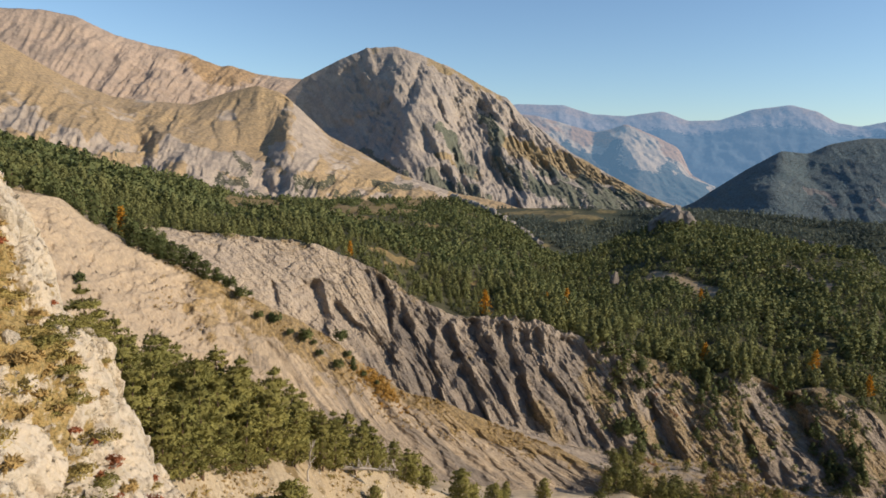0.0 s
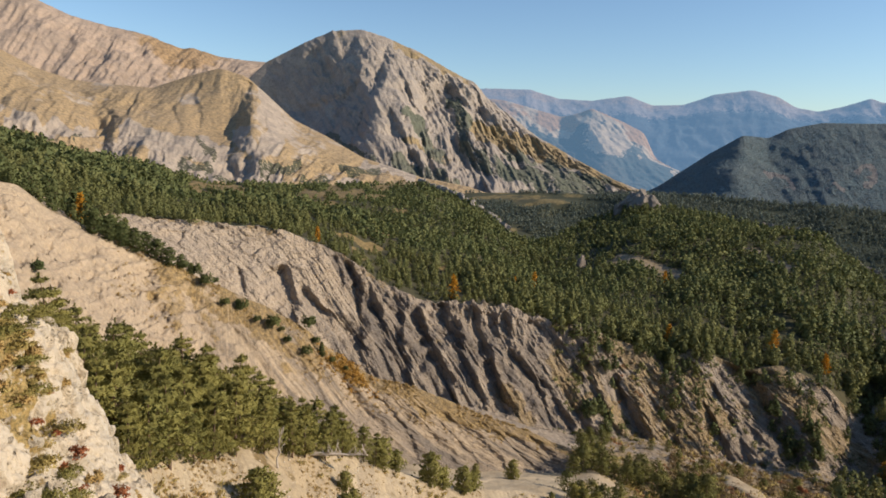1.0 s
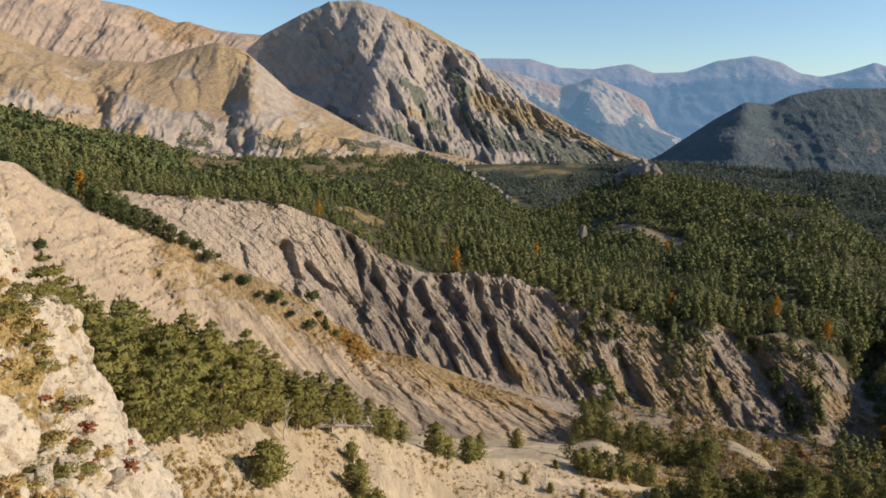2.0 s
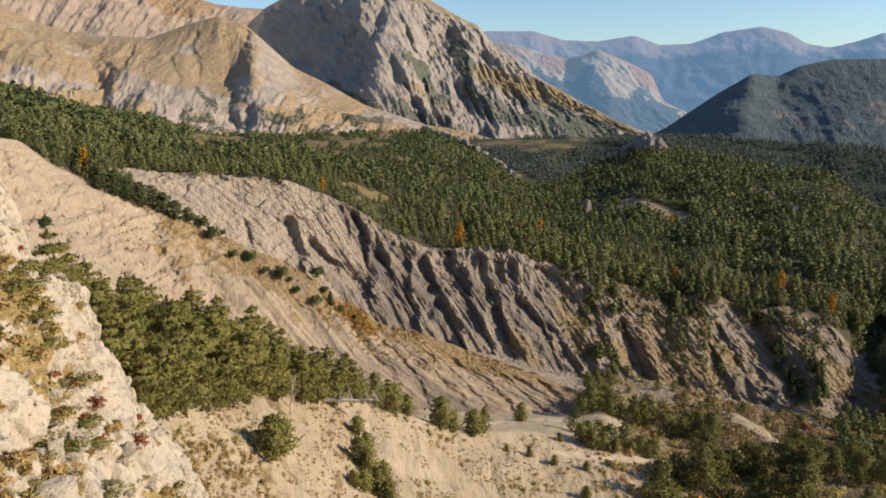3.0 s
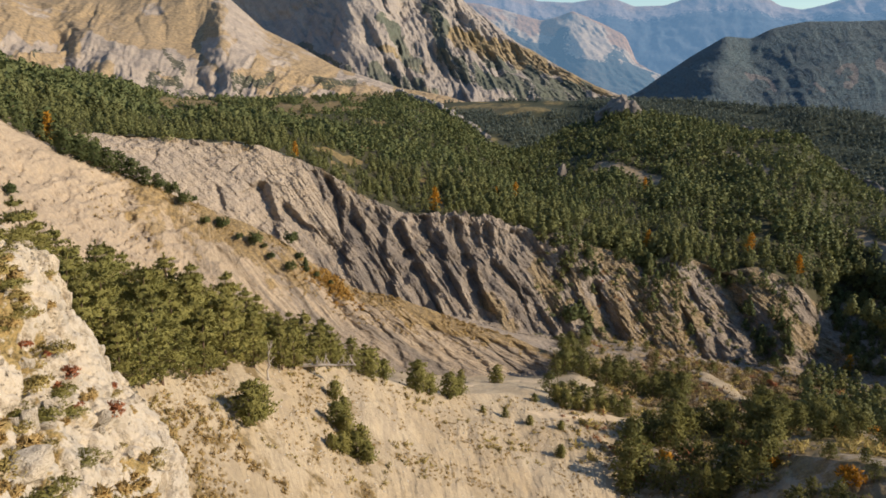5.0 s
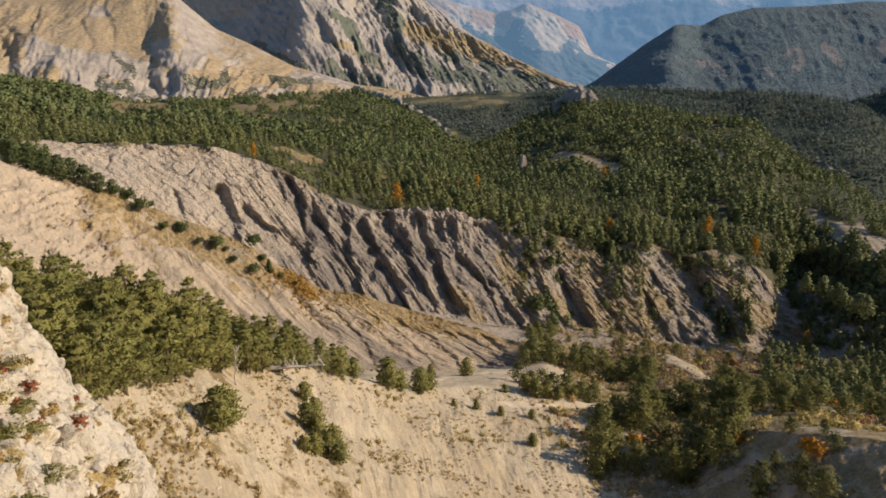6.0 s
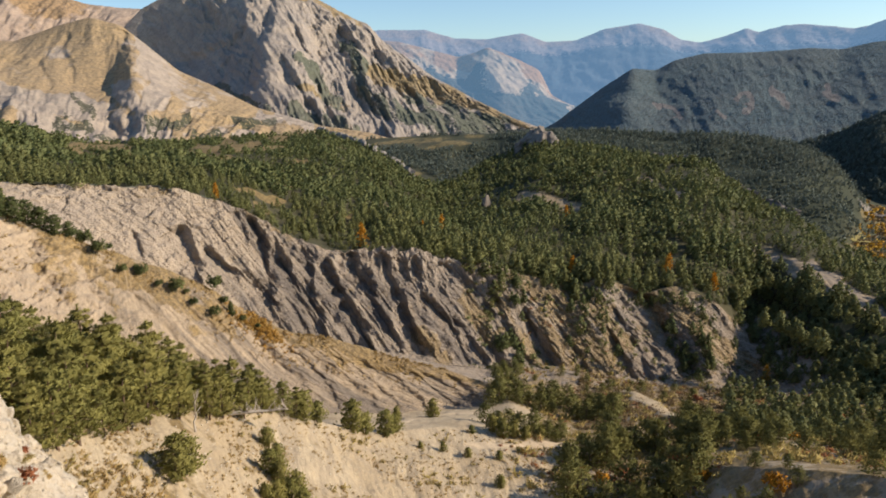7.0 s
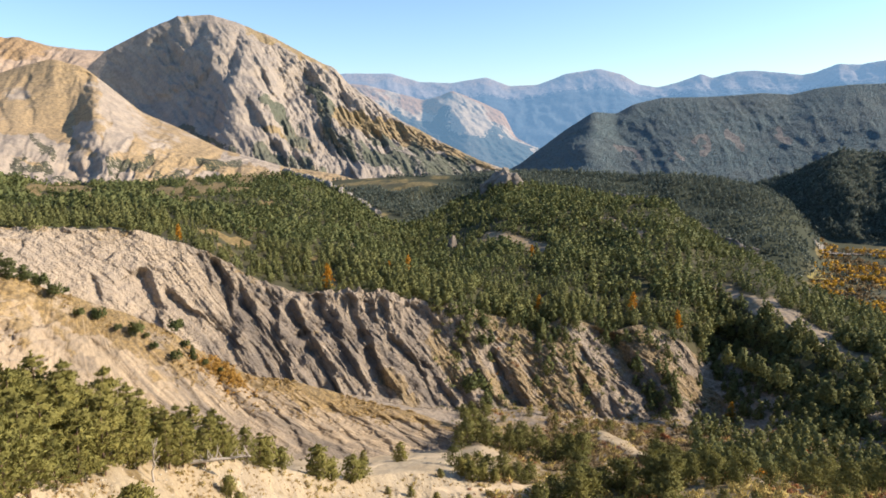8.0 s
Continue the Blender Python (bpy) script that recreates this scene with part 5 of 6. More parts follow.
spur_pines = [tree_thing(240 + i, "pine_tree", wood_mat, "small dark pine on the grassy spur crest", "tree", "", h=8.0, spread=(2.0, 3.4)[i], whorls=9, arms=8, tufts=10, each=6, size=0.5, bare=0.03, point=(0.8, 0.5)[i]) for i in range(2)]
for b, e, h, k in [(-10.1, -17.7, 4.6, 0), (-23.6, -8.9, 6.4, 1), (-22.8, -9.5, 6.2, 1), (-22.0, -10.0, 5.6, 1), (-21.2, -9.9, 4.6, 1), (-24.4, -8.7, 6.6, 1), (-25.3, -8.3, 6.6, 1), (-26.2, -7.8, 7.0, 1), (-27.2, -7.3, 7.0, 1), (-20.5, -10.2, 3.6, 1)]:
    stand(spur_pines[k], b, at_angle(b, e, 150.0, 204.0), h / 8, b, 0.1)
discard(spur_pines)


def template_forest(name, label, trees, templates, material, group_kind="stuff"):
    """Many trees as one mesh: trees are rows of x, y, z, height, turn, template, tint."""
    vs, fs, ts, ns, o = [], [], [], [], 0
    bodies = [crown_normals(v, 1.0, 0.22, 0.4) if len(v) == 3 * len(f) else None for v, f in templates]
    for x, y, z, h, turn, k, tint in trees:
        v, f = templates[int(k)]
        if bodies[int(k)] is not None:
            m, ca, sa = bodies[int(k)], math.cos(turn), math.sin(turn)
            ns.append(np.c_[m[:, 0] * ca - m[:, 1] * sa, m[:, 0] * sa + m[:, 1] * ca, m[:, 2]])
        c, s = math.cos(turn) * h, math.sin(turn) * h
        w = np.empty_like(v)
        w[:, 0], w[:, 1], w[:, 2] = v[:, 0] * c - v[:, 1] * s + x, v[:, 0] * s + v[:, 1] * c + y, v[:, 2] * h + z
        vs.append(w)
        fs.append(f + o)
        ts.append(np.full(len(v), tint))
        o += len(v)
    me = bpy.data.meshes.new(name)
    fast_tris(me, np.vstack(vs), np.vstack(fs))
    at = me.attributes.new("tint", "FLOAT", "POINT")
    at.data.foreach_set("value", np.concatenate(ts).astype(np.float32))
    me.materials.append(material)
    if ns:
        set_normals(me, np.vstack(ns))
    return tagged(new(name, me), label, "forest", kind=group_kind)


def tufted(seed):
    """A conifer of unit height with tufted boughs."""
    _, (v, f), _ = pine_parts(seed, 10.0, 3.0, 9, 6, 2, 3, 1.3, bare=0.04, point=0.55)
    return v / 10.0 * np.array([1.2, 1.2, 1.0]), f


def lobed(seed, lobes, per, leaf, width=0.24, base=0.05, taper=0.75):
    """A conifer of unit height whose boughs are clumps of overlapping leaf sprays."""
    r = np.random.default_rng(seed)
    tris, turn = [], r.uniform(0, 6.28)
    for k in range(lobes):
        f = base + (0.96 - base) * ((k + 0.4) / lobes) ** 1.3
        reach = width * (1 - f) ** taper * (0.7 + 0.3 * min(1.0, (f - base) / 0.2 + 0.3)) * r.uniform(0.55, 1.3)
        turn += 2.4 + r.normal(0, 0.3)
        q = reach * r.uniform(0.35, 0.75)
        c = np.array([math.cos(turn) * q, math.sin(turn) * q, f])
        size = np.array([1, 1, 0.72]) * (0.5 * reach + 0.035)
        d = r.normal(0, 1, (per, 3)) + np.array([0.25 * math.cos(turn), 0.25 * math.sin(turn), 0.35])
        d /= np.linalg.norm(d, axis=1)[:, None]
        n = d + r.normal(0, 0.35, (per, 3))
        a = np.cross(n, r.normal(0, 1, (per, 3)))
        a /= np.linalg.norm(a, axis=1)[:, None]
        b = np.cross(n, a)
        b /= np.linalg.norm(b, axis=1)[:, None]
        s = leaf * r.uniform(0.65, 1.35, (per, 1))
        p = c + d * size * r.uniform(0.8, 1.1, (per, 1))
        tris.append(np.stack([p + a * s, p - a * 0.5 * s + b * 0.8 * s, p - a * 0.5 * s - b * 0.8 * s], 1).reshape(-1, 3))
    v = np.vstack(tris)
    return v, np.arange(len(v)).reshape(-1, 3)


close_t = [lobed(400 + i, 13, 17, 0.068, 0.34 + 0.06 * (i % 3), 0.05, 0.58 + 0.2 * (i % 2)) for i in range(6)]
far_t = [lobed(420 + i, 9, 9, 0.095, 0.40 + 0.06 * (i % 2), 0.03, 0.62) for i in range(6)]
far_t += [lobed(430 + i, 6, 7, 0.14, 0.42, 0.03, 0.62) for i in range(4)]
far_t += [lobed(436 + i, 6, 7, 0.155, 0.52, 0.02, 0.5) for i in range(4)]
tiny_t = [lobed(440 + i, 4, 6, 0.19, 0.36, 0.02, 0.7) for i in range(4)]


def on_badlands(b, e):
    return e < -16.2 and b < 31.6 + 0.62 * (-16.2 - e)


def openness(b, d):
    """How bare of trees the plateau is at a bearing and distance, 0 to 1."""
    bs, D, O = GLADE_GRID
    i = int(np.argmin(np.abs(bs - b)))
    return float(np.interp(d, D[:, i], O[:, i])) if D[0, i] <= d <= D[-1, i] else 0.0


close_trees, wood_trees, back_trees = [], [], []
for gx in np.arange(-620, 660, 4.1):
    for gy in np.arange(120, 830, 4.1):
        x, y = gx + rng.uniform(-2.2, 2.2), gy + rng.uniform(-2.2, 2.2)
        b, d = math.degrees(math.atan2(x, y)), math.hypot(x, y)
        if not -43 < b < 49:
            continue
        d_top = float(BAD_TOP(np.array([b]))[0][0])
        if b < -25:
            d_top = float(SPUR_CREST(np.array([b]))[0][0]) + 2 + 20 * float(smooth(-27.5, -25, b))
        if b > 33:
            d_top = float(RAVINE(np.array([b]))[0][0]) + 4
        tongue = 3.0 * float(vnoise(b * 0.55, 3.3)) + (16 * max(0, float(vnoise(b * 0.30 + 0.4, 8.1))) if b > 8 else 0)
        d_back = float(PLATEAU(np.array([b]))[0][0])
        if d < d_top - tongue or d > d_back + 20:
            continue
        clump = float(vnoise(x / 13, y / 13, 6.0))
        if rng.random() < (0.08 if d < 560 else 0.22) + (0.22 if d < 420 else 0.42) * max(0.0, -clump):
            continue
        if 25.5 < b < 39 and d > d_back - 9:
            continue
        if b > 29 and on_badlands(b, math.degrees(math.atan2(ground_at(b, d), d))):
            continue
        bare = openness(b, d)
        open_ground = bare > 0.35
        if open_ground and rng.random() < (0.95 if d < 480 else 0.94):
            continue
        z = ground_at(b, d) - 0.2
        big = float(vnoise(x / 40, y / 40, 1.0))
        h = (6.3 + 1.6 * big + 1.5 * clump) * rng.choice([0.55, 0.8, 1.0, 1.2]) * rng.uniform(0.85, 1.15) * (0.8 if b < 2 else 1.0)
        if b < -18:
            h *= 1.0 + 0.35 * float(smooth(-18, -26, b))
        if b > 33 and d > 0.8 * d_back:
            h *= 0.75
        if open_ground:
            h *= 0.5
        row = (x, y, z, h, rng.uniform(0, 6.28), rng.integers(4), rng.random())
        if d > 450:
            row = (*row[:5], row[5] + 6, row[6])
        if b < 2 and d >= 345:
            row = (*row[:5], 10 + row[5] % 4, row[6])
        (close_trees if d < 345 else wood_trees).append(row)
for _ in range(90):
    b = rng.uniform(16, 34)
    d = float(BAD_TOP(np.array([b]))[0][0]) + rng.uniform(0, 16)
    x, y = polar(b, d)
    close_trees.append((x, y, ground_at(b, d) - 0.2, rng.uniform(3.0, 7.5), rng.uniform(0, 6.28), rng.integers(6), rng.random()))
for _ in range(420):
    b, e = rng.uniform(32, 46), rng.uniform(-22.5, -13)
    d = at_angle(b, e, 264.0, 480.0)
    if openness(b, d) < 0.3 and not on_badlands(b, e):
        x, y = polar(b, d)
        close_trees.append((x, y, ground_at(b, d) - 0.3, rng.uniform(4.5, 9.0), rng.uniform(0, 6.28), rng.integers(6), rng.random()))
close_trees.sort(key=lambda r: math.hypot(r[0], r[1]))
EDGE = 130
edge_meshes = []
for v, f in close_t:
    edge_meshes.append(tri_mesh("crown", v * 9.0, f, [wood_mat]))
    set_normals(edge_meshes[-1], crown_normals(v, 1.0, 0.22, 0.4))
stem = tri_mesh("trunk", *tube([[0, 0, -0.4], [0, 0, 3], [0, 0, 7.5]], [0.16, 0.12, 0.03], 6), [bark_mat])
for i, (x, y, z, h, turn, k, tint) in enumerate(close_trees[:EDGE]):
    k = i % 6
    root = tagged(new("conifer_tree"), "dark conifer at the upper edge of the badlands", "tree", "trees along the forest edge")
    new("trunk", stem).parent = root
    new("crown", edge_meshes[int(k)]).parent = root
    root.matrix_basis = Matrix.Translation((x, y, z)) @ Matrix.Rotation(turn, 4, "Z") @ Matrix.Scale(h / 9.0, 4)
template_forest("forest", "dense dark conifer forest on the plateau edge", close_trees[EDGE:], close_t, wood_mat)
template_forest("forest", "dark conifer forest covering the plateau and knoll", wood_trees, far_t, wood_mat)
for gx in np.arange(-150, 960, 6.6):
    for gy in np.arange(620, 1420, 6.6):
        x, y = gx + rng.uniform(-4, 4), gy + rng.uniform(-4, 4)
        b, d = math.degrees(math.atan2(x, y)), math.hypot(x, y)
        d0, d1 = float(BEHIND(np.array([b]))[0][0]), float(MID_RIDGE(np.array([b]))[0][0])
        if -6 < b < 47 and d0 - 60 < d < d1 + 10 and float(fbm(x / 90, y / 60, 3.0, 3)) < 0.25 + 0.8 * float(smooth(9, 15, b)) and (b < 9 or rng.random() < 0.9) and (b < 41.5 or d < d0 or rng.random() < 0.12):
            if b > 36 and ground_at(b, d) < -190 and rng.random() < 0.88:
                continue
            back_trees.append((x, y, ground_at(b, d) - 0.3, rng.uniform(5, 9), rng.uniform(0, 6.28), rng.integers(4), rng.random()))
template_forest("forest", "far conifer forest on the long ridge", back_trees, tiny_t, haze_farwood_mat)

# far side of the ravine floor
floor_rows = []
for _ in range(900):
    b, d = rng.uniform(32, 47), rng.uniform(182, 300)
    if d < float(RAVINE(np.array([b]))[0][0]):
        x, y = polar(b, d)
        if float(vnoise(x / 18, y / 18, 4.0)) > -0.35 and all((x - r[0]) ** 2 + (y - r[1]) ** 2 > 12 for r in floor_rows):
            floor_rows.append((x, y, ground_at(b, d) - 0.3, rng.uniform(4.5, 8.5), rng.uniform(0, 6.28), rng.integers(6), rng.random()))
template_forest("forest", "olive pines crowding the ravine floor", floor_rows, close_t, wood_mat)
# gully trees on the marl
gully_rows = []
for b0, b1, n in ((12.4, 16.0, 14), (19.0, 23.4, 16), (27.8, 31.0, 12), (32.0, 33.5, 6)):
    for _ in range(n):
        b = rng.uniform(b0, b1)
        lo, hi = float(RAVINE(np.array([b]))[0][0]), float(BAD_TOP(np.array([b]))[0][0])
        d = hi - (hi - lo) * rng.random() ** 1.6 * 0.8
        x, y = polar(b, d)
        gully_rows.append((x, y, ground_at(b, d) - 0.4, rng.uniform(3, 8), rng.uniform(0, 6.28), rng.integers(6), rng.random()))

# trees that fill the deep gully and hang over the upper edge
for n, b0, e0, b1, e1, wide in ((34, 23.2, -14.6, 30.2, -23.6, 1.0), (34, 16.4, -14.6, 19.8, -17.6, 1.7), (10, 14.2, -16.0, 15.2, -18.2, 0.5), (10, 12.4, -21.6, 14.6, -23.0, 0.7), (12, 28.6, -18.6, 31.4, -22.6, 0.5)):
    for _ in range(n):
        s = rng.random()
        b, e = b0 + (b1 - b0) * s + rng.normal(0, 0.45) * wide, e0 + (e1 - e0) * s + rng.normal(0, 0.3) * wide
        d = at_angle(b, e, 246.0, 420.0)
        x, y = polar(b, d)
        gully_rows.append((x, y, ground_at(b, d) - 0.3, rng.uniform(3.0, 7.0), rng.uniform(0, 6.28), rng.integers(6), rng.random()))

HB, HD, HZ, HV = SLOPES[4]
hill_trees = []
for _ in range(9000):
    i, j = int(rng.integers(4, HB.shape[0])), int(rng.integers(0, HB.shape[1]))
    if HB[0, j] < 47:
        x, y = polar(HB[i, j], HD[i, j])
        hill_trees.append((x, y, HZ[i, j] - 1.0, rng.uniform(5, 10), rng.uniform(0, 6.28), rng.integers(4), rng.random()))
for x, y, z, h, turn, k, tint in gully_rows:
    root = tagged(new("conifer_tree"), "dark conifer growing in a marl gully", "tree", "trees in the gullies")
    new("trunk", stem).parent = root
    new("crown", edge_meshes[int(k)]).parent = root
    root.matrix_basis = Matrix.Translation((x, y, z)) @ Matrix.Rotation(turn, 4, "Z") @ Matrix.Scale(h / 9.0, 4)
template_forest("forest", "conifer forest on the hill above the valley", hill_trees, tiny_t, haze_farwood_mat)

# autumn trees among the pines
gold = [tri_mesh("crown", tufted(500 + i)[0] * 9.0 * np.array([0.75, 0.75, 1.1]), tufted(500 + i)[1], [gold_mat]) for i in range(2)]
for b, d, h in [(-28.0, 214, 7.5), (-10.4, 279, 5.5), (1.2, 281, 9.0), (8.0, 350, 8.5), (19.2, 310, 8.0), (27.0, 330, 9.0), (18.6, 420, 7.0), (6.4, 330, 6.0), (30.6, 330, 8.0), (35, 300, 8.0)]:
    root = tagged(new("larch_tree"), "golden autumn larch among dark pines", "tree", "autumn trees in the forest")
    new("trunk", stem).parent = root
    new("crown", gold[int(rng.integers(2))]).parent = root
    x, y = polar(b, d)
    root.matrix_basis = Matrix.Translation((x, y, ground_at(b, d) - 0.1)) @ Matrix.Scale(h / 9.0, 4)


# ---- limestone outcrop beside the viewpoint ----
def along(knots, n):
    """Evenly spread points on a polyline of (bearing, distance, elevation angle), in metres."""
    k = np.array([(*polar(b, d), d * math.tan(radians(e))) for b, d, e in knots])
    s = np.r_[0, np.cumsum(np.linalg.norm(np.diff(k, axis=0), axis=1))]
    t = np.linspace(0, s[-1], n)
    return np.stack([np.interp(t, s, k[:, i]) for i in range(3)], -1)


ROWS = 280
lip = along([(-35.5, 50, -1.5), (-34.2, 47, -4.5), (-32.9, 44, -8.0), (-31.6, 42, -11.6), (-30.4, 41, -13.2), (-29.3, 40, -14.2), (-28.9, 39, -16.4), (-27.5, 38, -19.7), (-25.8, 37, -23.4), (-24.4, 36, -25.8), (-22.9, 35, -28.6), (-22.0, 33.5, -32), (-21.2, 31.5, -37), (-20, 28, -46)], ROWS)
inner = along([(-52, 31, -2.5), (-51, 27, -8), (-51, 24, -16), (-50, 20, -26), (-50, 16, -36), (-48, 12, -52)], ROWS)
rear = lip * 1.22 + np.array([0, 0, -9.0])
tv = np.linspace(0, 1, 200)[None, :, None]
face = inner[:, None] * (1 - tv) + lip[:, None] * tv
# a bulge makes the face swell between its edges
swell = np.array([0.75, -0.45, 0.5])
face = face + swell * (2.2 * np.sin(np.pi * tv) * 0.6)
tb = np.linspace(0, 1, 16)[None, 1:, None]
backside = lip[:, None] * (1 - tb) + rear[:, None] * tb
rockp = np.concatenate([face, backside], 1)
px, py, pz = rockp[..., 0], rockp[..., 1], rockp[..., 2]


n1 = 0.6 * fbm(px / 6, py / 6, pz / 5, 3)
for size, deep in ((4.2, 0.42), (1.5, 0.22), (0.6, 0.12), (0.3, 0.05)):
    wx = 0.25 * fbm(px / size, py / size, pz / size, 2)
    own, tilt, gap = worley(px / size + wx, py / size - wx, pz / (size * 0.75) + wx)
    n1 = n1 + deep * (0.6 * own + 1.1 * tilt - 1.0 * smooth(0.1, 0.0, gap))
rockp = rockp + np.array([0.7, -0.3, 0.6]) * (n1[..., None] * 1.0)
share = np.concatenate([np.broadcast_to(tv[..., 0], face.shape[:2]), np.full(backside.shape[:2], 1.0)], 1)
height = np.linspace(0, 1, ROWS)[:, None]
turf = 0.2 + 0.85 * smooth(0.86, 0.6, share + 0.12 * (height - 0.35)) * (0.22 + 0.78 * smooth(0.5, 0.3, height)) + 0.48 * fbm(px / 3.2, py / 3.2, pz / 2.2, 3) - 0.25 * smooth(0.75, 0.95, share)
rock_ob = grid_mesh("limestone_outcrop", rockp[..., 0], rockp[..., 1], rockp[..., 2], lime_mat, {"grass": turf})
tagged(rock_ob, "pale sunlit limestone outcrop with patches of dry turf", "rock")


def boulder_mesh(name, seed, material, flat=0.7, cuts=2, rough=0.28):
    """An angular stone of about unit radius."""
    bm = bmesh.new()
    bmesh.ops.create_icosphere(bm, subdivisions=cuts, radius=1.0)
    co = np.array([v.co for v in bm.verts])
    r = np.random.default_rng(seed)
    for _ in range(7):
        nrm = r.normal(0, 1, 3)
        nrm /= np.linalg.norm(nrm)
        over = co @ nrm - r.uniform(0.55, 0.85)
        co = co - np.clip(over, 0, None)[:, None] * nrm
    co = co * (1 + rough * fbm(co[:, 0] * 1.7 + seed, co[:, 1] * 1.7, co[:, 2] * 1.7, 3)[:, None])
    for v, c in zip(bm.verts, co):
        v.co = (c[0], c[1], c[2] * flat)
    me = bpy.data.meshes.new(name)
    bm.to_mesh(me)
    bm.free()
    me.materials.append(material)
    return me


stones = [boulder_mesh("stone", 600 + i, lime_mat) for i in range(5)]
rr = np.random.default_rng(9)
for _ in range(120):
    i, j = rr.integers(5, ROWS - 60), int(rr.integers(50, 192))
    c = rockp[i, j]
    s = 0.10 + 0.55 * rr.random() ** 3
    st = new("stone", stones[rr.integers(5)])
    st.parent = rock_ob
    st.matrix_basis = Matrix.Translation(c + np.array([0.05, 0, 0.05]) * s) @ Euler(rr.uniform(0, 6.28, 3)).to_matrix().to_4x4() @ Matrix.Diagonal((s * rr.uniform(0.8, 1.5), s, s, 1))

# shrubs and tufts that grow on it
low_olive = [shrub_mesh("shrub", 700 + i, olive_mat, 0.65, 0.17, 12, 26, 2, 0.075) for i in range(3)]
low_rust = [shrub_mesh("shrub", 710 + i, rust_mat, 0.4, 0.4, 4, 30, 3, 0.09) for i in range(2)]
tuft = [shrub_mesh("grass_tuft", 720 + i, straw_mat, 0.34, 0.26, 4, 24, 3, 0.13) for i in range(3)]
for k in range(420):
    i, j = rr.integers(5, ROWS - 40), int(rr.integers(45, 188))
    if turf[i, j] < 0.12 + 0.25 * rr.random():
        continue
    c = rockp[i, j]
    pick = rr.random()
    me, name, label, cat = (low_olive[rr.integers(3)], "cushion_shrub", "low olive green cushion shrub growing on limestone", "shrub") if pick < 0.45 else (tuft[rr.integers(3)], "grass_tuft", "tuft of dry yellow grass on limestone", "grass") if pick < 0.96 else (low_rust[rr.integers(2)], "barberry_shrub", "small rusty red autumn shrub on limestone", "shrub")
    ob = tagged(new(name, me), label, cat, "plants on the outcrop")
    ob.matrix_basis = Matrix.Translation(c - np.array([0, 0, 0.06])) @ Matrix.Rotation(rr.uniform(0, 6.28), 4, "Z") @ Matrix.Scale(rr.uniform(0.6, 1.7), 4)
rock_b = np.degrees(np.arctan2(rockp[..., 0], rockp[..., 1]))
rock_e = np.degrees(np.arctan2(rockp[..., 2], np.hypot(rockp[..., 0], rockp[..., 1])))


def on_rock(b, e):
    """The place on the outcrop that lies on this bearing and elevation angle."""
    return rockp[np.unravel_index(np.argmin((rock_b[:, :200] - b) ** 2 + (rock_e[:, :200] - e) ** 2), (ROWS, 200))]


mats = [shrub_mesh("shrub", 760 + i, cushion_mat, 1.0, 0.5, 12, 60, 3, 0.085) for i in range(3)]
for b, e, s in [(-31.4, -13.1, 1.25), (-32.8, -12.8, 1.3), (-30.2, -13.6, 0.9), (-32.8, -16.3, 1.0), (-32.0, -18.3, 0.75), (-30.4, -24.5, 0.9), (-31.4, -25.6, 1.1), (-33.6, -25.3, 0.9), (-33.7, -18.9, 0.6), (-30.2, -26.1, 0.8), (-33.4, -14.0, 1.1), (-29.2, -29.5, 0.8), (-32.6, -31.0, 1.1), (-31.2, -32.6, 0.9)]:
    ob = tagged(new("cushion_shrub", mats[rr.integers(3)]), "dense olive green cushion shrub spread over limestone", "shrub", "plants on the outcrop")
    ob.matrix_basis = Matrix.Translation(on_rock(b, e) - np.array([0, 0, 0.12])) @ Matrix.Rotation(rr.uniform(0, 6.28), 4, "Z") @ Matrix.Diagonal((s * 1.15, s, s * 0.9, 1))
for b, e, s in [(-30.5, -21.6, 0.8), (-29.2, -23.4, 1.3), (-31.0, -18.7, 0.7), (-32.9, -11.3, 0.9), (-29.1, -25.8, 0.8), (-26.4, -24.9, 0.9)]:
    ob = tagged(new("barberry_shrub", low_rust[rr.integers(2)]), "small rusty red autumn shrub on limestone", "shrub", "plants on the outcrop")
    ob.matrix_basis = Matrix.Translation(on_rock(b, e) - np.array([0, 0, 0.08])) @ Matrix.Rotation(rr.uniform(0, 6.28), 4, "Z") @ Matrix.Scale(s, 4)
big_rust = [shrub_mesh("shrub", 730 + i, rust_mat, 0.8, 1.0, 7, 40, 3, 0.16) for i in range(2)]
big_orange = [shrub_mesh("shrub", 740 + i, gold_mat, 0.8, 1.0, 7, 40, 3, 0.16) for i in range(2)]
for b, e, s, warm in [(23.8, -31.3, 2.2, 0), (29.0, -30.2, 3.0, 0), (22.3, -31.8, 1.8, 1), (19.8, -33.7, 1.8, 0), (33.1, -26.4, 2.4, 0), (30.8, -30.6, 1.8, 1), (27.3, -32.2, 1.6, 0), (20.6, -31.6, 1.6, 0),
                      (-25.0, -20.6, 1.6, 0), (-26.4, -19.9, 1.3, 0), (34.8, -27.1, 2.0, 0), (36.6, -30.1, 2.2, 1), (40.5, -24.6, 2.2, 0), (37.5, -26.4, 1.8, 1), (43.5, -25.0, 2.0, 0), (24.0, -29.0, 1.6, 1), (30.0, -24.8, 1.8, 0)]:
    shape = (big_orange if warm else big_rust)[rr.integers(2)]
    shrub_thing("autumn_shrub", shape, "orange autumn shrub among the pines" if warm else "rusty red autumn shrub beside the pines", b, at_angle(b, e), s * 1.25, rr.uniform(0, 6.28), "autumn shrubs")


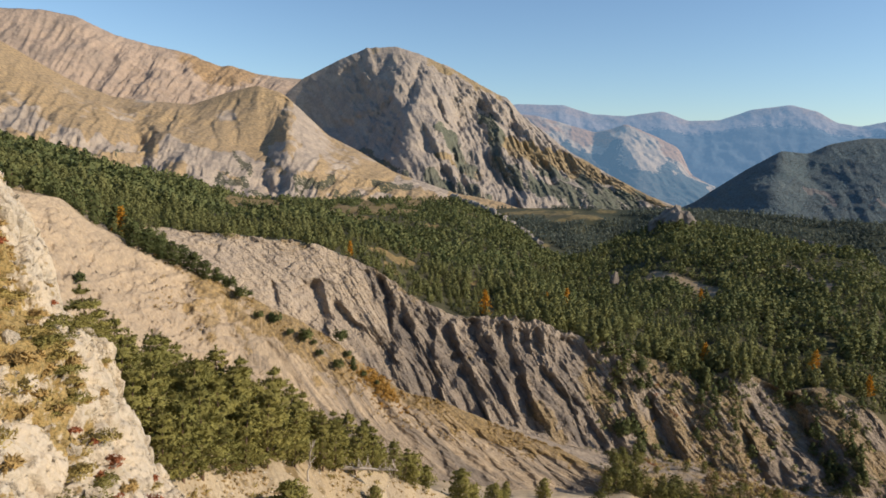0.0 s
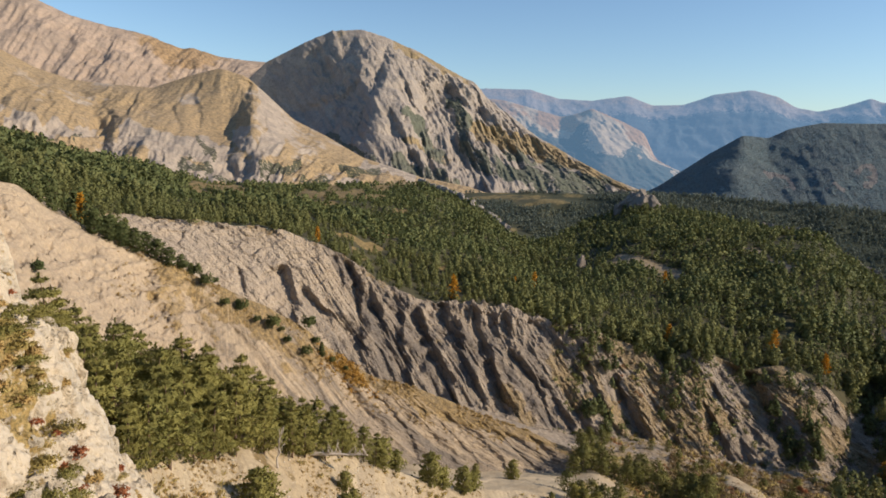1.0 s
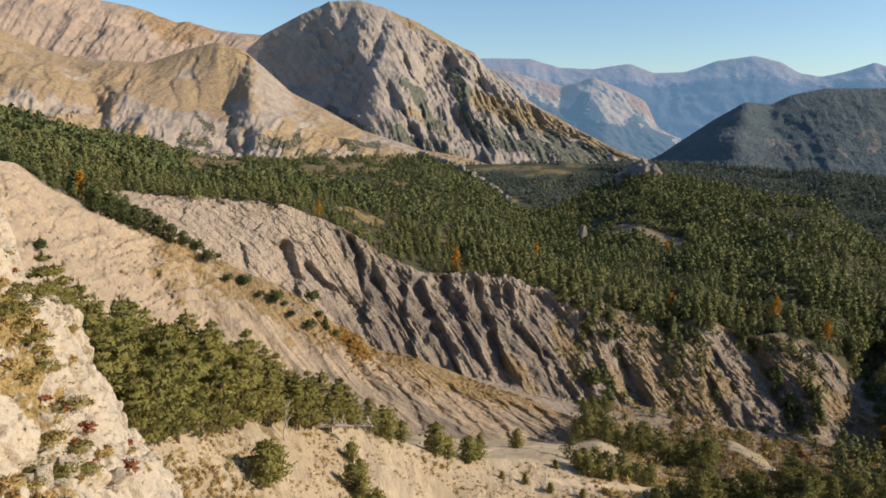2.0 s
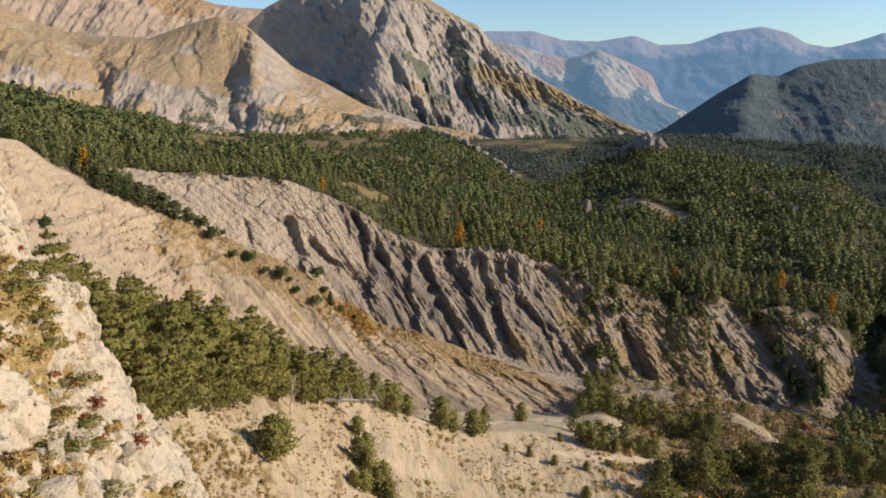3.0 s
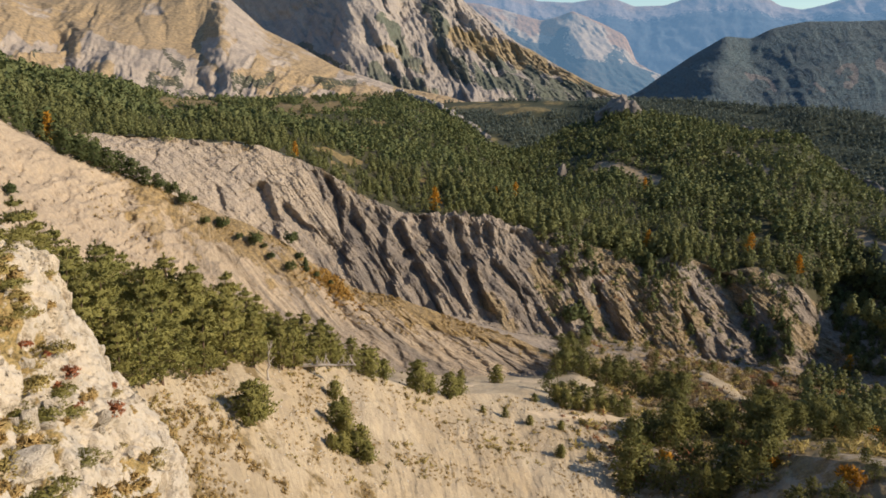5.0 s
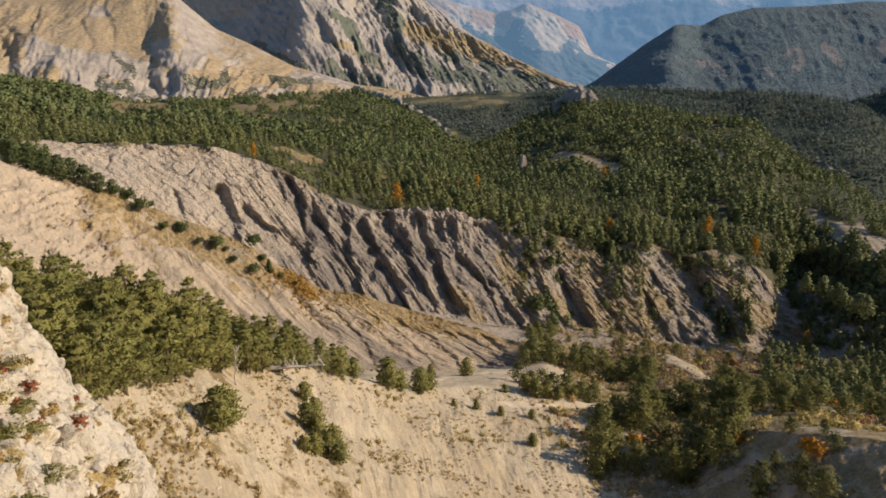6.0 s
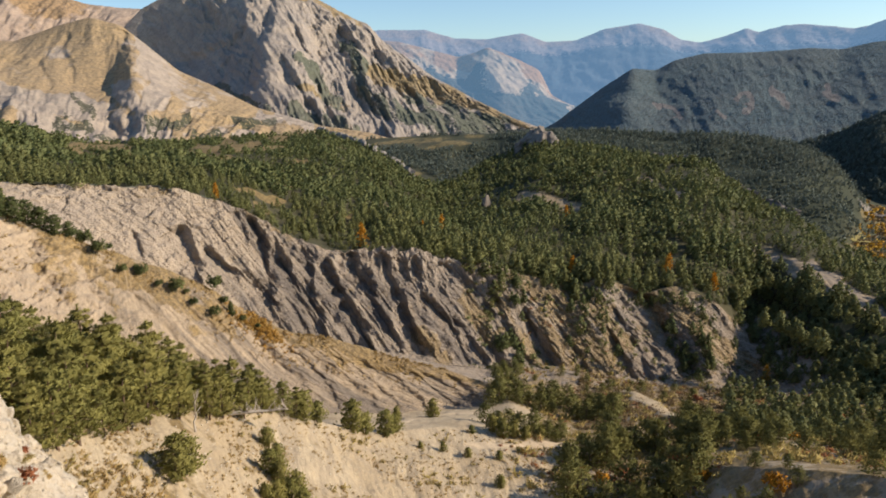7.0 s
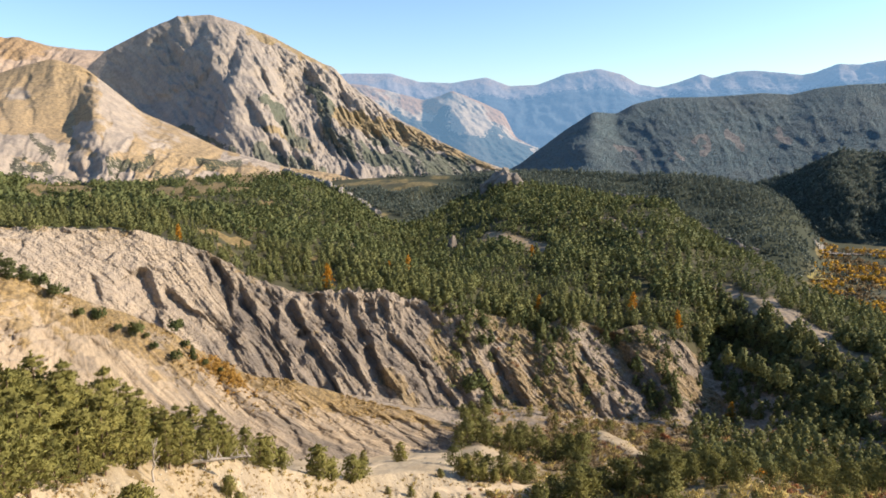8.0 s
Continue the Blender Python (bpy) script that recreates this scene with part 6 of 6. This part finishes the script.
# ---- loose cover on the slopes ----
def cover(name, label, count, place, templates, material, low, high, category):
    rows = []
    while len(rows) < count:
        b, d = place()
        x, y = polar(b, d)
        rows.append((x, y, ground_at(b, d) - 0.03, low + (high - low) * rr.random() ** 2, rr.uniform(0, 6.28), rr.integers(len(templates)), rr.random()))
    ob = template_forest(name, label, rows, templates, material)
    ob["category"] = category
    return ob


def tuft_template(seed, n, width):
    r = np.random.default_rng(seed)
    a = r.uniform(0, 6.28, n)
    q = 0.5 * np.sqrt(r.random(n))
    c = np.c_[np.cos(a) * q, np.sin(a) * q, r.uniform(0.1, 0.45, n)]
    return blades(r, c, c * np.array([1.2, 1.2, 1.0]) + np.array([0, 0, 0.25]), 0.5, 1, width)


def pebble_template(seed):
    bm = bmesh.new()
    bmesh.ops.create_icosphere(bm, subdivisions=1, radius=0.5)
    v = np.array([p.co for p in bm.verts])
    f = np.array([[q.index for q in p.verts] for p in bm.faces])
    bm.free()
    r = np.random.default_rng(seed)
    return v * r.uniform(0.6, 1.2, (len(v), 1)) * np.array([1, 1, 0.6]), f


tufts = [tuft_template(800 + i, 22, 0.16) for i in range(4)]
pebbles = [pebble_template(820 + i) for i in range(4)]
NB = lambda b: float(NEAR_EDGE(np.array([b]))[0][0])


def on_scree():
    b = rr.uniform(-24, 27)
    lo = float(SLOPE_MID(np.array([b]))[0][0])
    return b, lo - 4 + (NB(b) + 2 - lo) * rr.random()


def patchy(place, size, level):
    """Only where a patch of growth is."""
    def pick():
        while True:
            b, d = place()
            x, y = polar(b, d)
            if float(fbm(x / size, y / size, 2.5, 2)) > level:
                return b, d
    return pick


def on_spur():
    b = rr.uniform(-26, 9)
    f, c = float(SPUR_FOOT(np.array([b]))[0][0]), float(SPUR_CREST(np.array([b]))[0][0])
    return b, f + (c - f) * (1 - rr.random() ** 2 * 0.45)


def on_ribs():
    b = rr.uniform(10, 35)
    f, c = float(RAVINE(np.array([b]))[0][0]), float(BAD_TOP(np.array([b]))[0][0])
    return b, f + (c - f) * rr.random()


def on_low_ground():
    b = rr.uniform(13, 47)
    return b, rr.uniform(120, 285)


cover("grass_tufts", "dry yellow grass tufts scattered over the scree", 4600, patchy(on_scree, 7, -0.05), tufts, straw_mat, 0.15, 0.6, "grass")
cover("cushion_shrubs", "low olive shrubs dotted over the scree", 420, patchy(on_scree, 9, 0.1), tufts, olive_mat, 0.4, 1.3, "shrub")
cover("grass_tufts", "brown dry grass beside the limestone outcrop", 420, patchy(lambda: (rr.uniform(-23, -13), rr.uniform(42, 84)), 6, -0.05), tufts, straw_mat, 0.3, 1.1, "grass")
cover("scree_stones", "loose pale stones on the scree slope", 2600, on_scree, pebbles, lime_mat, 0.08, 0.6, "stones")
cover("grass_tufts", "dry grass tufts along the spur crest", 900, patchy(on_spur, 12, 0.0), tufts, straw_mat, 0.4, 1.1, "grass")
cover("autumn_grass", "orange autumn grass patch on the spur crest", 260, lambda: (rr.normal(-7.9, 1.0), rr.normal(199.5, 1.8)), tufts, amber_mat, 0.8, 1.7, "grass")
cover("scrub", "low dark scrub on the marl ribs", 420, patchy(on_ribs, 12, 0.0), tufts, wood_mat, 0.8, 3.0, "shrub")
cover("scrub", "brown and olive scrub on the ravine floor", 1300, patchy(on_low_ground, 14, -0.25), tufts, olive_mat, 0.8, 2.6, "shrub")
cover("bare_scrub", "brown leafless thicket in the ravine mouth", 1500, lambda: (rr.uniform(20, 35), rr.uniform(176, 270)), tufts, twig_mat, 0.8, 2.2, "shrub")
cover("bare_scrub", "rusty brown bare scrub by the ravine", 500, patchy(on_low_ground, 18, 0.1), tufts, rust_mat, 0.6, 1.8, "shrub")


# ---- crags on the plateau ----
def crag(name, label, pieces, seed, stone=None, drawn=1.0, heading=0.0):
    """A crag of several fitted blocks; pieces are bearing, distance, half width, half height."""
    r = np.random.default_rng(seed)
    root = tagged(new(name), label, "rock")
    shapes = [boulder_mesh("block", seed + i, stone or crag_mat, 1.0, 3, 0.3) for i in range(4)]
    for b, d, w, h in pieces:
        x, y = polar(b, d)
        ob = new("block", shapes[r.integers(4)])
        ob.parent = root
        ob.matrix_basis = Matrix.Translation((x, y, ground_at(b, d) + h * 0.3)) @ Matrix.Rotation(r.uniform(0, 6.28) if drawn == 1.0 else radians(heading) + r.normal(0, 0.2), 4, "Z") @ Matrix.Diagonal((w * r.uniform(0.8, 1.2) * drawn, w, h, 1))
    return root


crag("rock_crest", "pale rock crest running down the plateau edge",
     [(-1.8 + 7.4 * t + rr.normal(0, 0.06), float(PLATEAU(np.array([-1.8 + 7.4 * t]))[0][0]) - 6, rr.uniform(2.6, 4.4), rr.uniform(4.0, 6.8)) for t in np.linspace(0, 1, 44)], 900, fin_mat, 2.6, -62)
crag("rock_outcrop", "grey rock knob crowning the wooded knoll", [(14.9, 704, 9, 11), (15.5, 703, 12, 15), (16.2, 702, 13, 16), (16.9, 702, 10, 12), (17.3, 702, 7, 9)], 910)
crag("rock_crest", "grey rocks along the shoulder of the knoll",
     [(25.0 + 11.2 * t + rr.normal(0, 0.1), float(PLATEAU(np.array([25.0 + 11.2 * t]))[0][0]) - 5, rr.uniform(1.2, 4), rr.uniform(1.5, 4.2)) for t in np.sort(rr.random(44))], 920, None, 2.2, -83)
PB, PD = 11.9, at_angle(11.9, -9.9, 300.0)
crag("rock_pillar", "pale upright rock pillar among the pines", [(PB, PD, 2.6, 9.5), (PB - 0.2, PD - 1, 2.0, 6.0)], 930)


# ---- dead wood beside the grove ----
def dead_branches(r, start, way, length, n):
    out = []
    for k in range(n):
        f = r.uniform(0.2, 0.98)
        p = np.array(start) + np.array(way) * length * f
        d = r.normal(0, 1, 3)
        d[2] = abs(d[2]) + 1.2
        d /= np.linalg.norm(d)
        ln = r.uniform(0.6, 2.3)
        out.append(tube([p, p + d * ln * 0.5 + r.normal(0, 0.08, 3), p + d * ln + r.normal(0, 0.15, 3)], [0.085, 0.055, 0.02], 5))
    return out


def dead_tree(name, label, b, d, way, length, radius, twigs, seed):
    r = np.random.default_rng(seed)
    root = tagged(new(name), label, "dead tree")
    way = np.array(way, float) / np.linalg.norm(way)
    bend = [way * length * f + r.normal(0, 0.07, 3) for f in np.linspace(0, 1, 7)]
    v, f = tube(bend, np.linspace(radius, radius * 0.25, 7), 8)
    bole = new("trunk", tri_mesh("trunk", v, f, [dead_mat], smooth_shade=True))
    bole.parent = root
    for piece in dead_branches(r, (0, 0, 0), way, length, twigs):
        new("branch", tri_mesh("branch", *piece, [dead_mat])).parent = bole
    x, y = polar(b, d)
    root.location = (x, y, ground_at(b, d) + 0.1)
    return root


dead_tree("fallen_tree", "bleached fallen dead tree with bare branches", -11.2, 101, (0.97, 0.1, -0.04), 9.0, 0.34, 28, 1)
dead_tree("dead_snag", "bleached dead snag standing at the grove edge", -11.6, 101.5, (-0.15, 0, 1), 3.6, 0.17, 9, 2)
dead_tree("dead_snag", "grey forked dead trunk at the grove edge", -14.0, 90, (0.1, 0, 1), 4.6, 0.16, 9, 3)


# ---- dirt track on the terrace ----
def track(name, label, stations, half, start=40.0, lift=0.16, material=None):
    """A flat dirt ribbon laid over the ground along stations of (bearing, elevation angle)."""
    pts = [(*polar(b, d), ground_at(b, d)) for b, d in [(b, at_angle(b, e, start, 1400.0)) for b, e in stations]]
    k = np.array(pts)
    s = np.r_[0, np.cumsum(np.linalg.norm(np.diff(k, axis=0), axis=1))]
    t = np.linspace(0, s[-1], 90)
    c = np.stack([np.interp(t, s, k[:, i]) for i in range(3)], -1)
    run = np.gradient(c, axis=0)
    side = np.c_[run[:, 1], -run[:, 0], 0 * t]
    side /= np.linalg.norm(side, axis=1)[:, None]
    across = np.linspace(-1, 1, 9)
    wide = half * (0.85 + 0.3 * fbm(t / 7, 0 * t, 1.0, 2)) * np.minimum(1, np.minimum(t, s[-1] - t) / 5 + 0.15)
    P = c[:, None] + side[:, None] * (across[None, :, None] * wide[:, None, None])
    Z = np.empty(P.shape[:2])
    for i in range(Z.shape[0]):
        for j in range(Z.shape[1]):
            x, y = P[i, j, 0], P[i, j, 1]
            Z[i, j] = max(ground_at(math.degrees(math.atan2(x, y)), math.hypot(x, y)), c[i, 2] - 0.5) + lift * (1 - 3 * abs(across[j]) ** 4)
    ob = grid_mesh(name, P[..., 0], P[..., 1], Z, material or track_mat, {"grass": 0.0, "dark": 0.0})
    return tagged(ob, label, "track", kind="structure")


track_mat = soil_material("track_dirt", (0.54, 0.43, 0.28), (0.58, 0.47, 0.32), (0.36, 0.27, 0.17), (0.26, 0.18, 0.07), 0.8, 0.5, 0.1, 0.2)
track("dirt_track", "pale bare dirt track along the terrace", [(3.2, -27.6), (5, -27.3), (7, -27.1), (9, -27.0), (11.0, -27.0)], 3.2, 40.0, 0.1)
track("dirt_track", "pale bare dirt track at the foot of the scree", [(9.5, -29.4), (13, -29.5), (16.5, -29.3), (20.5, -29.0), (22, -28.6)], 2.4)

track("dirt_mound", "pale bare heap of dirt at the end of the terrace", [(24.0, -24.7), (25.2, -25.1), (26.6, -25.7), (28.4, -26.4)], 6.5, 150.0, 1.0, scree_mat)

# ---- autumn valley ----
river_mat = soil_material("river_gravel", (0.27, 0.25, 0.22), (0.22, 0.2, 0.18), (0.14, 0.13, 0.12), (0.26, 0.2, 0.1), 0.1, 0.4, 0.3, 0.2)
field_mat = soil_material("field", (0.32, 0.27, 0.09), (0.27, 0.22, 0.08), (0.2, 0.16, 0.06), (0.3, 0.24, 0.1), 0.1, 0.4, 0.3, 0.2)
track("river_bed", "pale gravel river bed across the valley floor", [(40.4, -9.52), (40.9, -9.5), (44.6, -9.3), (48, -9.2)], 13, 640.0, 0.12, river_mat)
track("field", "yellow stubble field among autumn trees", [(39.8, -11.45), (40.6, -11.4), (41.4, -11.35)], 9, 600.0, 0.12, field_mat)


def round_template(seed):
    r = np.random.default_rng(seed)
    d = r.normal(0, 1, (26, 3))
    d /= np.linalg.norm(d, axis=1)[:, None]
    return blades(r, d * np.array([0.32, 0.32, 0.36]) + np.array([0, 0, 0.5]), d, 0.32, 1, 0.6)


rounds = [round_template(850 + i) for i in range(4)]


def valley_rows(count, low, high, chance):
    rows = []
    while len(rows) < count:
        b = rr.uniform(39, 47)
        d = rr.uniform(700, 1330)
        x, y = polar(b, d)
        if ground_at(b, d) < -196 and float(vnoise(x / 45, y / 45, chance)) > -0.25:
            rows.append((x, y, ground_at(b, d) - 0.4, rr.uniform(low, high), rr.uniform(0, 6.28), rr.integers(4), rr.random()))
    return rows


template_forest("autumn_trees", "golden and orange autumn trees on the valley floor", valley_rows(480, 3.5, 8, 3.0), rounds, gold_mat)
template_forest("autumn_scrub", "brown leafless riverside woods on the valley floor", valley_rows(1500, 2.5, 5.5, 6.0), rounds, twig_mat)
template_forest("forest", "dark conifers scattered over the valley floor", valley_rows(340, 4, 8, 9.0), tiny_t, haze_farwood_mat)
